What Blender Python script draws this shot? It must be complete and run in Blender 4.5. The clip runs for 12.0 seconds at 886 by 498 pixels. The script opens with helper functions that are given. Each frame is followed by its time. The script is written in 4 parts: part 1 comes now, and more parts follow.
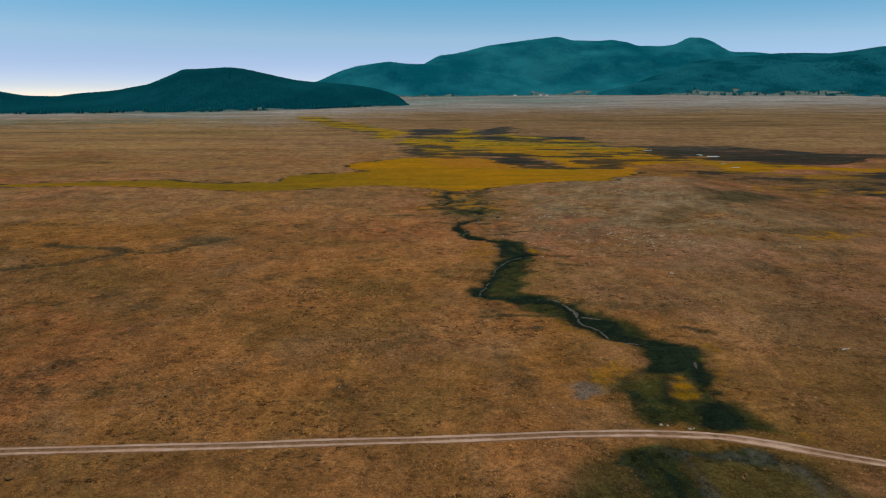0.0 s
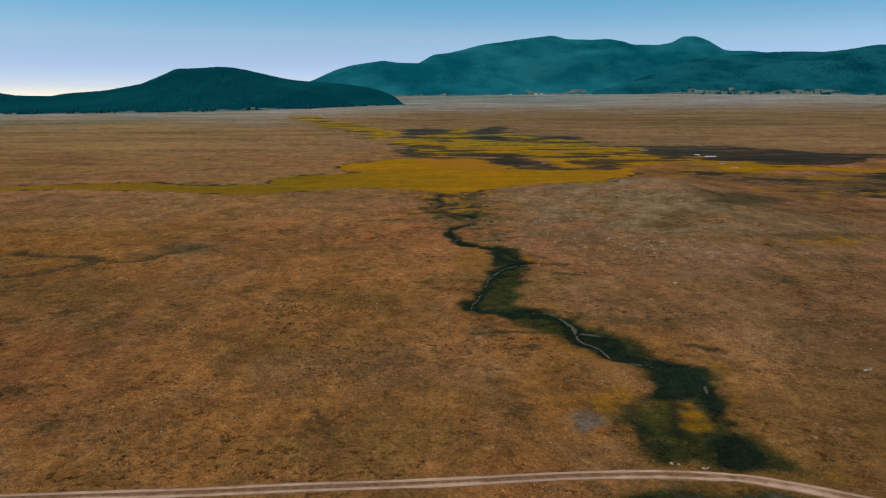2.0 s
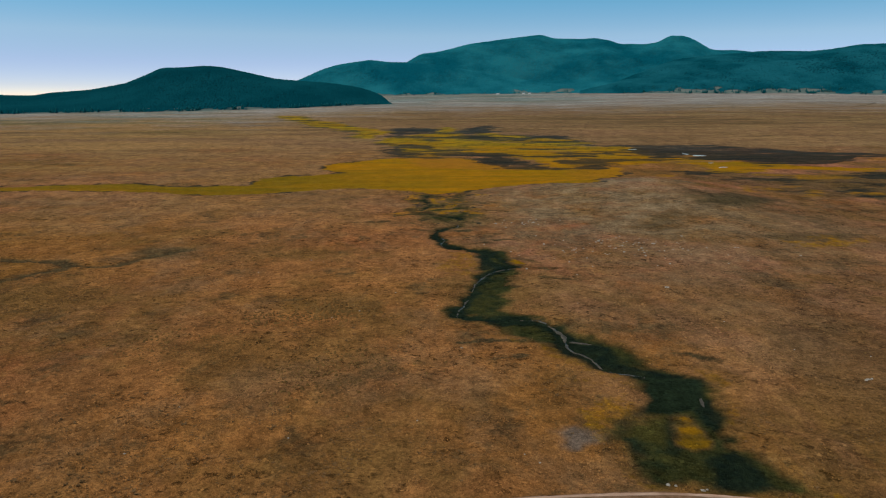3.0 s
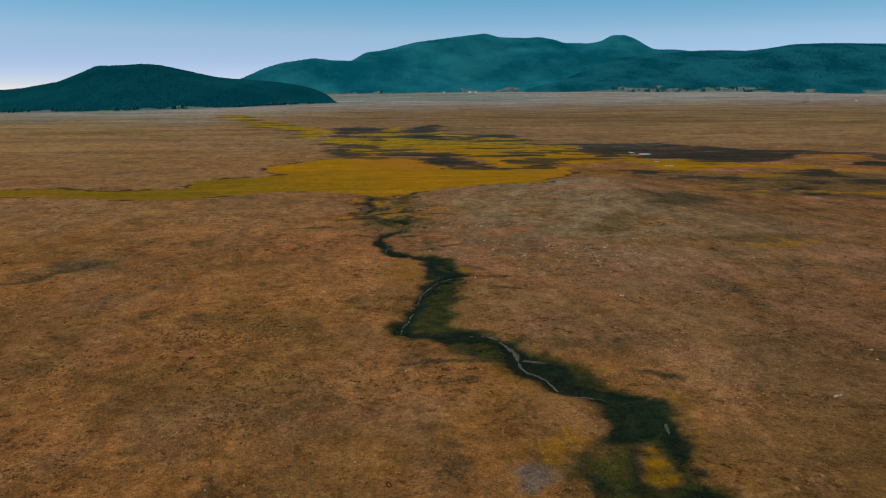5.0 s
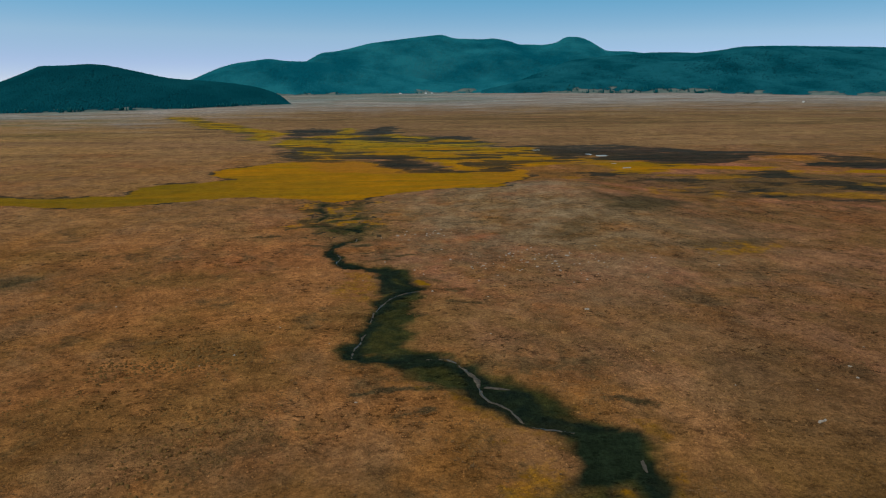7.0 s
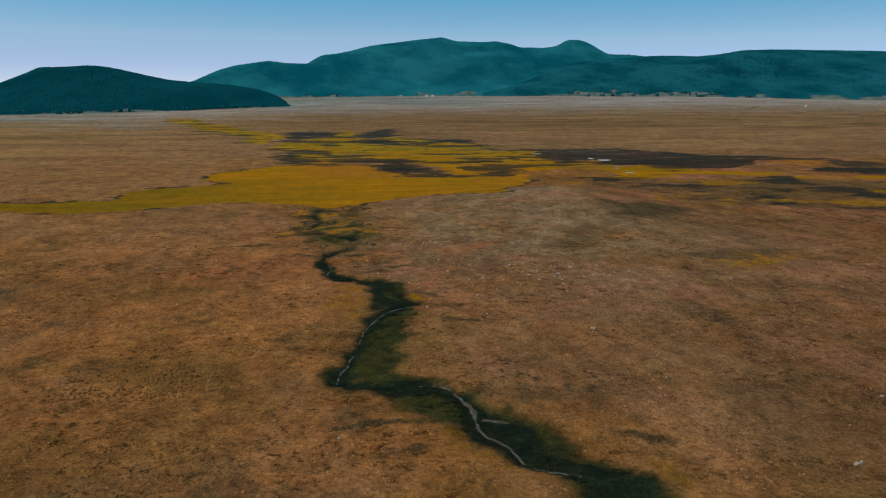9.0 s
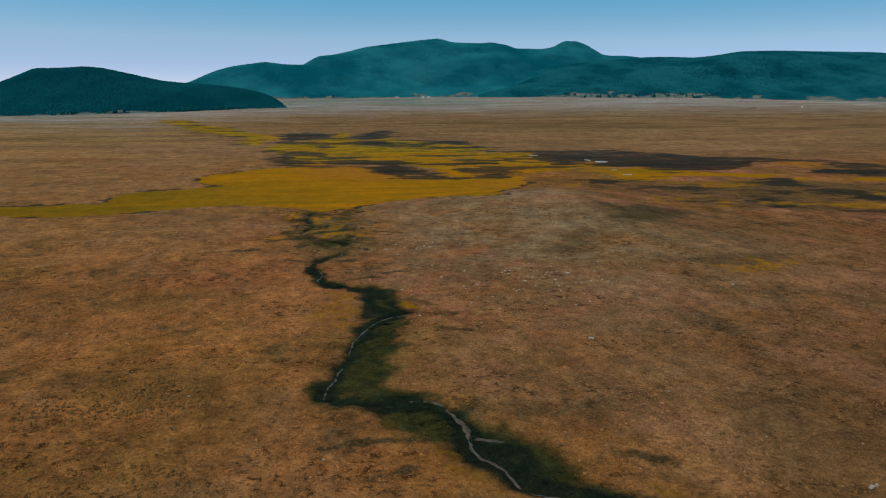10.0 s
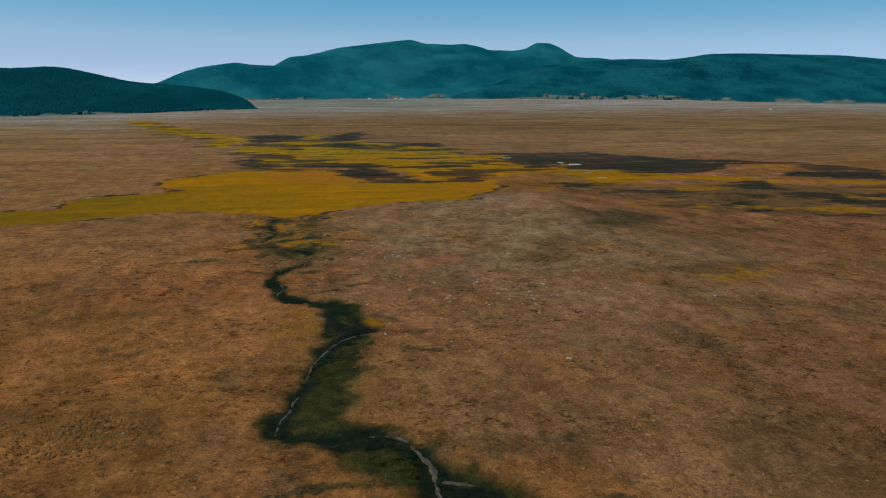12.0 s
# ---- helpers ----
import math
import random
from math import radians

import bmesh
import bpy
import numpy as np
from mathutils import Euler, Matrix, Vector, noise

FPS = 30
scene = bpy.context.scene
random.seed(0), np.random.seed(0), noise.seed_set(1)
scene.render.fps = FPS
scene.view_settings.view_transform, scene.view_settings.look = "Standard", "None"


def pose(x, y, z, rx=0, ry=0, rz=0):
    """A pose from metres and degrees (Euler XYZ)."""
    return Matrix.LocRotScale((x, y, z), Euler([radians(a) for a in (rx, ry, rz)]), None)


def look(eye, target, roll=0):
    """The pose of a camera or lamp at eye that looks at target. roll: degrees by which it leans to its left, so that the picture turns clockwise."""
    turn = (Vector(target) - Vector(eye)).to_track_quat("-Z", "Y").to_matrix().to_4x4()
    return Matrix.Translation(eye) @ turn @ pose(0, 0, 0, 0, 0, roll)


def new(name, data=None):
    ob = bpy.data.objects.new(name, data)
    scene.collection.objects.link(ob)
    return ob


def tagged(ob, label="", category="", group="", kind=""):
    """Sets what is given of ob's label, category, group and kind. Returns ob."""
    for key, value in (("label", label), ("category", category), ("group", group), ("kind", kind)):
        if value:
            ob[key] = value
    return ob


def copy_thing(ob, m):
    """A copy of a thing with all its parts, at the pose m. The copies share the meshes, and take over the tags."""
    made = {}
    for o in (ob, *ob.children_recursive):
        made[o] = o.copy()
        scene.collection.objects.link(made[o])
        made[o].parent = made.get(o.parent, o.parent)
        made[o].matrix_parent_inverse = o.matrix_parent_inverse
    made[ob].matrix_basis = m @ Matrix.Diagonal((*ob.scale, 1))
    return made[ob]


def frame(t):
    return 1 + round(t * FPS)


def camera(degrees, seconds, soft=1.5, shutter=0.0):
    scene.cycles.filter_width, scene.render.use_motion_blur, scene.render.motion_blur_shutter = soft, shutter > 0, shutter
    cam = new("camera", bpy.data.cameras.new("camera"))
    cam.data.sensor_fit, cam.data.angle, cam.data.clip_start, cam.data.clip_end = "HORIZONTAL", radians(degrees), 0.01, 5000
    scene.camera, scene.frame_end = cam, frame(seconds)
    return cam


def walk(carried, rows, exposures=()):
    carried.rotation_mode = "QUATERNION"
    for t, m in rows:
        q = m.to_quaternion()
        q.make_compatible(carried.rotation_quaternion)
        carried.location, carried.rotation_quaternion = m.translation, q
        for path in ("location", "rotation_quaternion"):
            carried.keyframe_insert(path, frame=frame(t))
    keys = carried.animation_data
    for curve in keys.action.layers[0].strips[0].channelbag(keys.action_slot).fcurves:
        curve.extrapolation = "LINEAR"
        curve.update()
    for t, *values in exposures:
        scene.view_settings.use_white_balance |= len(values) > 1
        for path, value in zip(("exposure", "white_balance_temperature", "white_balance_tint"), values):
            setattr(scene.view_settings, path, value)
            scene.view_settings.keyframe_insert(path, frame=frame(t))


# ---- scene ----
cam = camera(62.1, 12.0, soft=1.1)
PATH = [
    (0, (0.315, -2.71, 42.666), (0.334, -0.75, 42.271), 0.3),
    (0.5, (0.743, 0.087, 42.613), (0.759, 2.048, 42.217), 0.3),
    (1, (1.041, 2.702, 42.726), (1.058, 4.662, 42.33), 0.3),
    (1.5, (1.449, 5.501, 42.723), (1.47, 7.461, 42.326), 0.2),
    (2, (1.832, 8.239, 42.826), (1.863, 10.199, 42.429), 0.2),
    (2.5, (2.241, 11.108, 42.762), (2.286, 13.067, 42.364), 0.2),
    (4.5, (4.081, 22.451, 42.856), (4.236, 24.404, 42.455), 0.1),
    (5, (4.371, 25.083, 42.915), (4.572, 27.032, 42.513), 0.1),
    (5.5, (4.773, 27.787, 42.976), (5.008, 29.732, 42.574), 0.1),
    (6, (5.323, 30.554, 43.078), (5.588, 32.495, 42.677), 0.0),
    (6.5, (5.792, 33.24, 43.134), (6.093, 35.177, 42.735), 0.0),
    (7, (6.318, 35.83, 43.183), (6.632, 37.765, 42.784), 0.1),
    (9, (8.957, 46.117, 43.241), (9.27, 48.053, 42.849), 0.3),
    (9.5, (9.721, 48.614, 43.278), (10.037, 50.549, 42.888), 0.3),
    (10, (10.516, 51.294, 43.309), (10.838, 53.229, 42.92), 0.3),
    (10.5, (11.245, 53.631, 43.463), (11.575, 55.565, 43.076), 0.4),
    (11, (12.02, 56.222, 43.511), (12.362, 58.155, 43.125), 0.4),
    (11.5, (12.735, 58.727, 43.548), (13.097, 60.656, 43.162), 0.5),
    (12, (13.547, 61.398, 43.553), (13.939, 63.321, 43.168), 0.4),
]
walk(cam, [(t, look(eye, aim, roll)) for t, eye, aim, roll in PATH], [(0, -0.01), (2.5, -0.02), (5, -0.07), (12, -0.11)])

# ---- daylight ----
SUN_TURN, SUN_HIGH = radians(-124), radians(55)      # from straight ahead (+y) towards the right, and up
sun_way = Vector((math.sin(SUN_TURN) * math.cos(SUN_HIGH), math.cos(SUN_TURN) * math.cos(SUN_HIGH), math.sin(SUN_HIGH)))
world = bpy.data.worlds.new("world")
scene.world = world
world.use_nodes = True
wn = world.node_tree
sky = wn.nodes.new("ShaderNodeTexSky")
sky.sky_type, sky.sun_disc = "NISHITA", False
sky.sun_elevation, sky.sun_rotation = SUN_HIGH, SUN_TURN
sky.altitude, sky.air_density, sky.dust_density, sky.ozone_density = 2600, 1.0, 0.7, 1.2
stretch, unit = wn.nodes.new("ShaderNodeMapping"), wn.nodes.new("ShaderNodeVectorMath")
stretch.inputs["Scale"].default_value = (1, 1, 4.0)      # stretched upright so the low strip in the camera's view runs to blue
unit.operation = "NORMALIZE"
tint = wn.nodes.new("ShaderNodeMix")
tint.data_type, tint.blend_type = "RGBA", "MULTIPLY"
tint.inputs[0].default_value = 1.0
wn.nodes["Background"].inputs["Strength"].default_value = 0.20
wn.links.new(wn.nodes.new("ShaderNodeTexCoord").outputs["Generated"], stretch.inputs[0])
wn.links.new(stretch.outputs[0], unit.inputs[0])
wn.links.new(unit.outputs[0], sky.inputs[0])
wn.links.new(sky.outputs["Color"], tint.inputs[6])
level, air = wn.nodes.new("ShaderNodeSeparateXYZ"), wn.nodes.new("ShaderNodeValToRGB")
for at, shade in ((0.015, (0.80, 0.64, 0.60, 1)), (0.045, (1.02, 0.87, 0.79, 1)), (0.08, (1.27, 1.24, 0.97, 1)), (0.14, (0.70, 1.42, 1.22, 1)), (0.35, (0.62, 0.79, 0.66, 1))):
    stop = air.color_ramp.elements.new(at)
    stop.color = shade
air.color_ramp.elements.remove(air.color_ramp.elements[-1])
air.color_ramp.elements.remove(air.color_ramp.elements[0])
wn.links.new(stretch.inputs[0].links[0].from_socket, level.inputs[0])
wn.links.new(level.outputs["Z"], air.inputs[0])
wn.links.new(air.outputs[0], tint.inputs[7])
wn.links.new(tint.outputs[2], wn.nodes["Background"].inputs["Color"])
sun = new("sun", bpy.data.lights.new("sun", "SUN"))
sun.data.energy, sun.data.angle, sun.data.color = 2.64, radians(0.6), (1.0, 0.92, 0.74)
sun.matrix_world = look(sun_way * 300, (0, 0, 0))


# ---- small tools ----
def lattice(ix, iy, seed):
    h = np.sin(ix * 127.1 + iy * 311.7 + seed * 74.7) * 43758.5453
    return h - np.floor(h)


def value_noise(x, y, seed):
    ix, iy = np.floor(x), np.floor(y)
    fx, fy = x - ix, y - iy
    fx, fy = fx * fx * (3 - 2 * fx), fy * fy * (3 - 2 * fy)
    a, b = lattice(ix, iy, seed), lattice(ix + 1, iy, seed)
    c, d = lattice(ix, iy + 1, seed), lattice(ix + 1, iy + 1, seed)
    return (a + (b - a) * fx) * (1 - fy) + (c + (d - c) * fx) * fy


def fbm(x, y, size, octaves=4, seed=0):
    """Soft noise about 0, roughly within -1 and 1, with features of that size in metres."""
    total, gain, s = 0.0, 1.0, 1.0 / size
    for k in range(octaves):
        turn = 0.6 * k + 0.3
        u, v = math.cos(turn) * x - math.sin(turn) * y, math.sin(turn) * x + math.cos(turn) * y
        total = total + gain * (2 * value_noise(u * s, v * s, seed + 13 * k) - 1)
        gain, s = gain * 0.5, s * 2.03
    return total


def step(a, b, v):
    t = np.clip((v - a) / (b - a), 0, 1)
    return t * t * (3 - 2 * t)


def line_distance(x, y, pts):
    """How far each point lies from an open line, and how far along the line its nearest point is."""
    best, along, run = np.full(x.shape, 1e9), np.zeros(x.shape), 0.0
    for (ax, ay), (bx, by) in zip(pts[:-1], pts[1:]):
        dx, dy = bx - ax, by - ay
        n = math.hypot(dx, dy)
        s = np.clip(((x - ax) * dx + (y - ay) * dy) / (n * n), 0, 1)
        d = np.hypot(x - ax - s * dx, y - ay - s * dy)
        along = np.where(d < best, run + s * n, along)
        best = np.minimum(best, d)
        run += n
    return best, along


def lines_distance(x, y, lines, far=25.0):
    """The distance from the nearest of some open lines; points beyond far get that much."""
    out = np.full(x.shape, far)
    for pts in lines:
        px, py = [p[0] for p in pts], [p[1] for p in pts]
        near = (x > min(px) - far) & (x < max(px) + far) & (y > min(py) - far) & (y < max(py) + far)
        if near.any():
            out[near] = np.minimum(out[near], line_distance(x[near], y[near], pts)[0])
    return out


def area_distance(x, y, pts, far=60.0):
    """The distance from an outline: below 0 inside it. Points far from it get a large number."""
    out = np.full(x.shape, far * 2)
    px, py = [p[0] for p in pts], [p[1] for p in pts]
    near = (x > min(px) - far) & (x < max(px) + far) & (y > min(py) - far) & (y < max(py) + far)
    X, Y = x[near], y[near]
    if not X.size:
        return out
    d, _ = line_distance(X, Y, list(pts) + [pts[0]])
    inside = np.zeros(X.shape, bool)
    for (ax, ay), (bx, by) in zip(pts, list(pts[1:]) + [pts[0]]):
        if ay != by:
            inside ^= ((ay > Y) != (by > Y)) & (X < (bx - ax) * (Y - ay) / (by - ay) + ax)
    out[near] = np.where(inside, -d, d)
    return out


def smooth_line(pts, step_m):
    """A Catmull-Rom curve through the points, at even steps."""
    P = [Vector((*p, 0)) for p in pts]
    P = [2 * P[0] - P[1], *P, 2 * P[-1] - P[-2]]
    out = []
    for a, b, c, d in zip(P, P[1:], P[2:], P[3:]):
        n = max(2, int((c - b).length / step_m))
        for k in range(n):
            t = k / n
            out.append(0.5 * (2 * b + (c - a) * t + (2 * a - 5 * b + 4 * c - d) * t * t + (3 * b - a - 3 * c + d) * t ** 3))
    out.append(P[-2])
    return [(p.x, p.y) for p in out]


def quick_mesh(name, verts, faces, material, smooth=False):
    """A mesh from arrays of corners and of triangles or quads."""
    me = bpy.data.meshes.new(name)
    verts, faces = np.asarray(verts, np.float32), np.asarray(faces, np.int32)
    n, k = faces.shape
    me.vertices.add(len(verts))
    me.vertices.foreach_set("co", verts.ravel())
    me.loops.add(n * k)
    me.loops.foreach_set("vertex_index", faces.ravel())
    me.polygons.add(n)
    me.polygons.foreach_set("loop_start", np.arange(0, n * k, k, dtype=np.int32))
    me.polygons.foreach_set("use_smooth", np.full(n, smooth))
    me.update(calc_edges=True)
    me.validate()
    me.materials.append(material)
    return me


def paint(me, name, values):
    """An RGBA cover mask on the corners of a mesh."""
    at = me.attributes.new(name, "FLOAT_COLOR", "POINT")
    at.data.foreach_set("color", np.asarray(values, np.float32).ravel())


def part(name, bm, material, parent, label=""):
    me = bpy.data.meshes.new(name)
    bm.to_mesh(me)
    bm.free()
    me.materials.append(material)
    ob = new(name, me)
    ob.parent = parent
    return tagged(ob, label)


def thing(name, place, label, category, group=""):
    ob = new(name)
    ob.location = place
    return tagged(ob, label, category, group)


# ---- plan of the valley ----
ROAD = [(-140, 73), (-95, 78.4), (-53.6, 81.6), (-26.2, 83.2), (-12.1, 84.3), (2.5, 85.2), (17.3, 86.6), (28.6, 86.9), (34.4, 86.4),
        (39.2, 85.5), (45.2, 83), (50.9, 80.3), (56, 78.1), (75, 69), (110, 57)]
STREAM = [(7.5, 350), (4.2, 331), (7.2, 312), (3.2, 298), (9, 285), (16.6, 278), (17, 274), (14.5, 271.8), (15.9, 261.9), (13.6, 258.9), (9.9, 255.6), (7.4, 250.9), (7, 244.3), (9.4, 240.8),
    (10.2, 235), (8.9, 229.9), (10.9, 223), (15.2, 223), (20.2, 222), (23.2, 212.4), (26.8, 200.1), (28.9, 197.3), (25.3, 196), (22.6, 194.9), (19.4, 190.6), (17.3, 185.3), (15.5, 180.4),
    (14.7, 175.7), (14.1, 171.2), (12.4, 166), (11.7, 162.2), (10.4, 158.8), (10.3, 154.9), (12.9, 153.4), (19.6, 152.9), (24.7, 152.3), (26.9, 150), (28, 146.6), (28.9, 142.6),
    (28.7, 139.6), (28.7, 136.3), (29.3, 133.8), (30.4, 132.1), (31.4, 130.2), (31.8, 127.6), (32.7, 125.8), (34, 124.5), (36.3, 123.3), (38.1, 122.6)]
BELT_NEAR = [(8.4, 155.3), (12, 156.5), (19, 155.7), (21.6, 155), (25.7, 153.2), (27.9, 151.1), (29.7, 146.9), (30.6, 143.4), (32.6, 141.3), (34.4, 142.3), (34.4, 140.4), (36.2, 137.2),
    (39.1, 135.1), (39.5, 130.6), (40.2, 126.5), (42.5, 125), (45.8, 121.3), (46.8, 119.4), (46.6, 116), (44.6, 110), (43.4, 105.2), (43.1, 100.9), (44.2, 96.8), (45.1, 93.4),
    (46.1, 89.1), (46.8, 86.8), (42.6, 87.7), (38.4, 87.8), (35.2, 88.6), (31, 89), (29.1, 90), (28.4, 92.7), (28.2, 96.8), (27.6, 101.3), (29.2, 106.7), (31.4, 107.1), (35.2, 112),
    (35.9, 118.2), (35.3, 123.3), (32.7, 124.7), (30.9, 126.3), (30.2, 128.9), (28.5, 130.9), (27.1, 132.3), (26.3, 134.3), (26.3, 136.5), (24.9, 137.7), (21.5, 140.8), (18.8, 144.7),
    (18.4, 149), (15.2, 150.5), (11.2, 152.2)]
BELT_FAR = [(8.4, 155.3), (8.7, 158.4), (10.4, 165.5), (11.9, 172.5), (13.7, 179.8), (15.5, 187.2), (17.3, 193), (17, 194.3), (18.4, 203.1), (18.7, 215.7), (18, 221), (12.7, 221.6),
    (10.2, 227.1), (12.8, 228.1), (17.8, 225), (22.8, 223.9), (25.2, 218.9), (26.7, 211.6), (25.8, 207.5), (27.4, 201.1), (30, 199.3), (29.2, 196.9), (26.9, 195.6), (25.6, 190.4),
    (26.3, 194.6), (24.4, 184), (22, 171.3), (20, 160.7), (19, 155.7), (14, 156)]
CORE = [(8.5, 155.2), (9.1, 158.8), (10.5, 164.4), (12.2, 171.9), (14.1, 179.7), (16.4, 187.7), (19, 193.5), (22.8, 197), (26.3, 197.2), (23.4, 191.8), (19.5, 184.9), (16.9, 178.5),
    (15.5, 171), (14, 164.3), (12.7, 159.1), (12.3, 155.5), (19.8, 154.2), (25.6, 152.3), (27.9, 150.7), (29.4, 145.2), (30.2, 141.1), (31.9, 138.2), (33.6, 137.3), (35.9, 135.9),
    (36.1, 132.7), (35.7, 129), (36.4, 126.8), (38.4, 125.4), (40.7, 124.1), (43.3, 123.6), (44.9, 122.4), (45.3, 120.2), (35.8, 121.7), (35.4, 123.4), (32.8, 125), (31.1, 126.6),
    (30.4, 129.2), (28.7, 131.2), (27.2, 132.6), (27.1, 135.7), (26.6, 143.5), (24.9, 147.9), (18.4, 149.4), (15.3, 150.9), (11.2, 152.6)]
CORE_SIDES = ([(6.9, 251), (10.6, 259.5), (15.9, 261.2), (11.4, 252.7), (8.9, 246.9), (10.2, 233.9), (11.5, 227.9), (17.7, 224), (22.6, 221.9), (24.5, 216.7), (21.8, 208.4), (23.1, 202.1),
    (27.3, 199.6), (29.9, 198.2), (25.3, 196), (21.1, 196.9), (18.3, 194), (18.2, 203.2), (18.6, 214.3), (15.2, 220.6), (10.3, 222.2), (8.4, 227.5), (6.1, 238.7)], [(40.6, 100.9),
    (40.5, 98.1), (42.3, 97.5), (43.4, 94.5), (42.7, 90.3), (42.4, 88), (38.5, 88), (35.4, 88.7), (36.4, 92.7), (38.3, 96.2)], [(42.8, 112.7), (45.5, 113.3), (43, 105.3), (42.4, 100.3),
    (42.6, 96.3), (39.7, 95), (40.8, 99.7), (40.8, 103.9), (40.7, 107)])
POND = [(38.5, 122.4), (46.4, 120.9), (44.4, 114.3), (41.5, 110.2), (37.5, 108.8), (34.3, 109.1), (35.5, 115)]
SUMP = [(21, 83.8), (31, 84.6), (39.5, 83), (45, 79), (55, 66), (56, 52), (8, 52), (12, 70), (17, 76), (19.5, 80)]
SUMP_GRASS = [(33.3, 78.5), (37.1, 79.5), (41.5, 78.7), (43, 75), (42.3, 68), (42, 58), (32.8, 58), (32.6, 70.4), (32.4, 74)]
SUMP_MUD = [(22.9, 83.4), (26.7, 84.1), (31.2, 82.5), (30.6, 78.5), (29.4, 70.5), (29, 58), (25, 58), (25.4, 70.5), (25.3, 76.5), (22.5, 80)]
SUMP_EDGE = [(33.4, 81.7), (37.5, 82.4), (41.3, 81.2), (40, 79.8), (35.3, 80.4)]
SUMP_LINES = ([(42.5, 80.6), (44.7, 77.6), (46, 75), (46.8, 70.3), (48.5, 60)], [(26, 82.5), (27.8, 77), (28, 70.5), (28.5, 60)])
ARMS = ([(34.5, 111), (30.6, 105), (29.6, 98)], [(36.4, 108), (35, 101), (34, 97)])
GRAVEL_STREAKS = ([(31.2, 82), (31, 78.5), (31, 74.5), (31.6, 70.4), (32.2, 62)], [(41.3, 78.9), (42.9, 77.3), (43.7, 74.3), (43.7, 70.7)])
YELLOW_SPOT = [(38.6, 109.6), (39.7, 108.7), (39.9, 106.3), (40.5, 103.2), (40.8, 99.7), (39.7, 97.5), (36.5, 97.7), (35.2, 99.5), (36.3, 104.3)]
OLIVE_SPOT = [(34, 108.3), (36.7, 108.6), (33.7, 98.9), (31.3, 99.8), (29.2, 102), (31.3, 105.4)]
TIP_SPOT = [(26.4, 208.2), (28.6, 206.9), (31, 203), (31.2, 199.8), (29.9, 198.6), (27.5, 201.4)]
ELBOW_SPOT = [(10.4, 217.5), (17.5, 218.2), (18.2, 205.1), (17.2, 192.6), (12.6, 188.8), (9.6, 196), (9.1, 207.2)]
GOLD_BANK = [(28.2, 119.2), (32.6, 121.9), (35.2, 117.9), (34.5, 112.9), (29.9, 107.1), (25, 104.6), (23, 107.1), (25, 112.9)]
MEADOW = [(-300, 350), (-214, 360), (-188, 364), (-147, 365), (-124, 363), (-106, 355), (-92, 352), (-70, 358), (-56, 366), (-37, 375), (-14, 370), (-2, 364), (3, 360), (9, 349), (21, 358), (28, 366), (44, 378),
    (57, 381), (81, 372), (89, 368), (93, 380), (114, 428), (124, 449), (132, 484), (122, 499), (107, 495), (95, 477), (78, 485), (56, 496), (48, 518), (43, 547), (29, 559), (-11, 557),
    (-28, 546), (-43, 525), (-53, 508), (-58, 496), (-56, 471), (-49, 457), (-38, 451), (-51, 443), (-58, 435), (-71, 433), (-81, 425), (-85, 411), (-86, 393), (-94, 390), (-104, 387),
    (-122, 384), (-143, 393), (-171, 389),
    (-221, 372), (-300, 358)]
RUSTY = [(-11, 553), (7, 562), (29, 555), (48, 514), (71, 483), (66, 472), (38, 472), (14, 485), (-2, 503)]
RUSTY_EAST = [(107, 495), (138, 503), (170, 513), (181, 482), (164, 429), (122, 427), (93, 380), (92, 426)]
MARSH = [(-33, 801), (-14, 852), (21, 882), (33, 1002), (44, 1025), (38, 889), (56, 848), (88, 880), (119, 829), (155, 769), (162, 741), (152, 688), (171, 677), (189, 688), (186, 644),
    (176, 602), (179, 562), (203, 568), (215, 556), (208, 524), (229, 534), (227, 509), (246, 515), (212, 469), (200, 458), (183, 452), (191, 496), (185, 531), (169, 531), (139, 509),
    (111, 514), (103, 489), (94, 480), (91, 510), (87, 540), (81, 557), (62, 597), (31, 625), (18, 581), (10, 567), (-5, 572), (-11, 616), (-16, 668), (-23, 703), (-32, 741)]
TONGUE = [(-257, 1364), (-255, 1428), (-212, 1392), (-163, 1215), (-123, 1178), (-95, 1062), (-72, 999), (-57, 937), (-35, 923), (-30, 902), (-51, 862), (-53, 818), (-62, 817), (-72, 897),
    (-104, 996), (-136, 1035), (-181, 1186), (-232, 1312)]
RIBBON = [(241, 512), (250, 499), (269, 485), (287, 481), (303, 476), (322, 476), (329, 462), (343, 454), (363, 442), (352, 430), (324, 432), (303, 424), (291, 432), (283, 449), (270, 454),
    (253, 470), (238, 476), (212, 469)]
DARK_SPOTS = ([(-31, 922), (-19, 1028), (1, 1052), (28, 943), (27, 890), (3, 866), (-30, 840), (-39, 854)], [(43, 904), (64, 993), (92, 1043), (109, 993), (98, 918), (76, 881),
    (51, 869)], [(61, 847), (86, 854), (90, 778), (81, 748), (60, 773), (45, 804)], [(7, 789), (20, 798), (24, 753), (12, 749)], [(123, 859), (158, 845), (166, 767), (162, 748), (141, 786),
    (125, 809)], [(24, 621), (47, 620), (67, 606), (82, 590), (80, 576), (60, 568), (33, 571), (22, 581)], [(47, 554), (62, 559), (79, 537), (84, 511), (91, 491), (84, 481), (72, 488),
    (53, 497), (46, 518)], [(106, 583), (127, 606), (150, 596), (145, 573), (123, 567), (106, 564)], [(106, 508), (123, 516), (126, 498), (114, 481), (106, 489)])
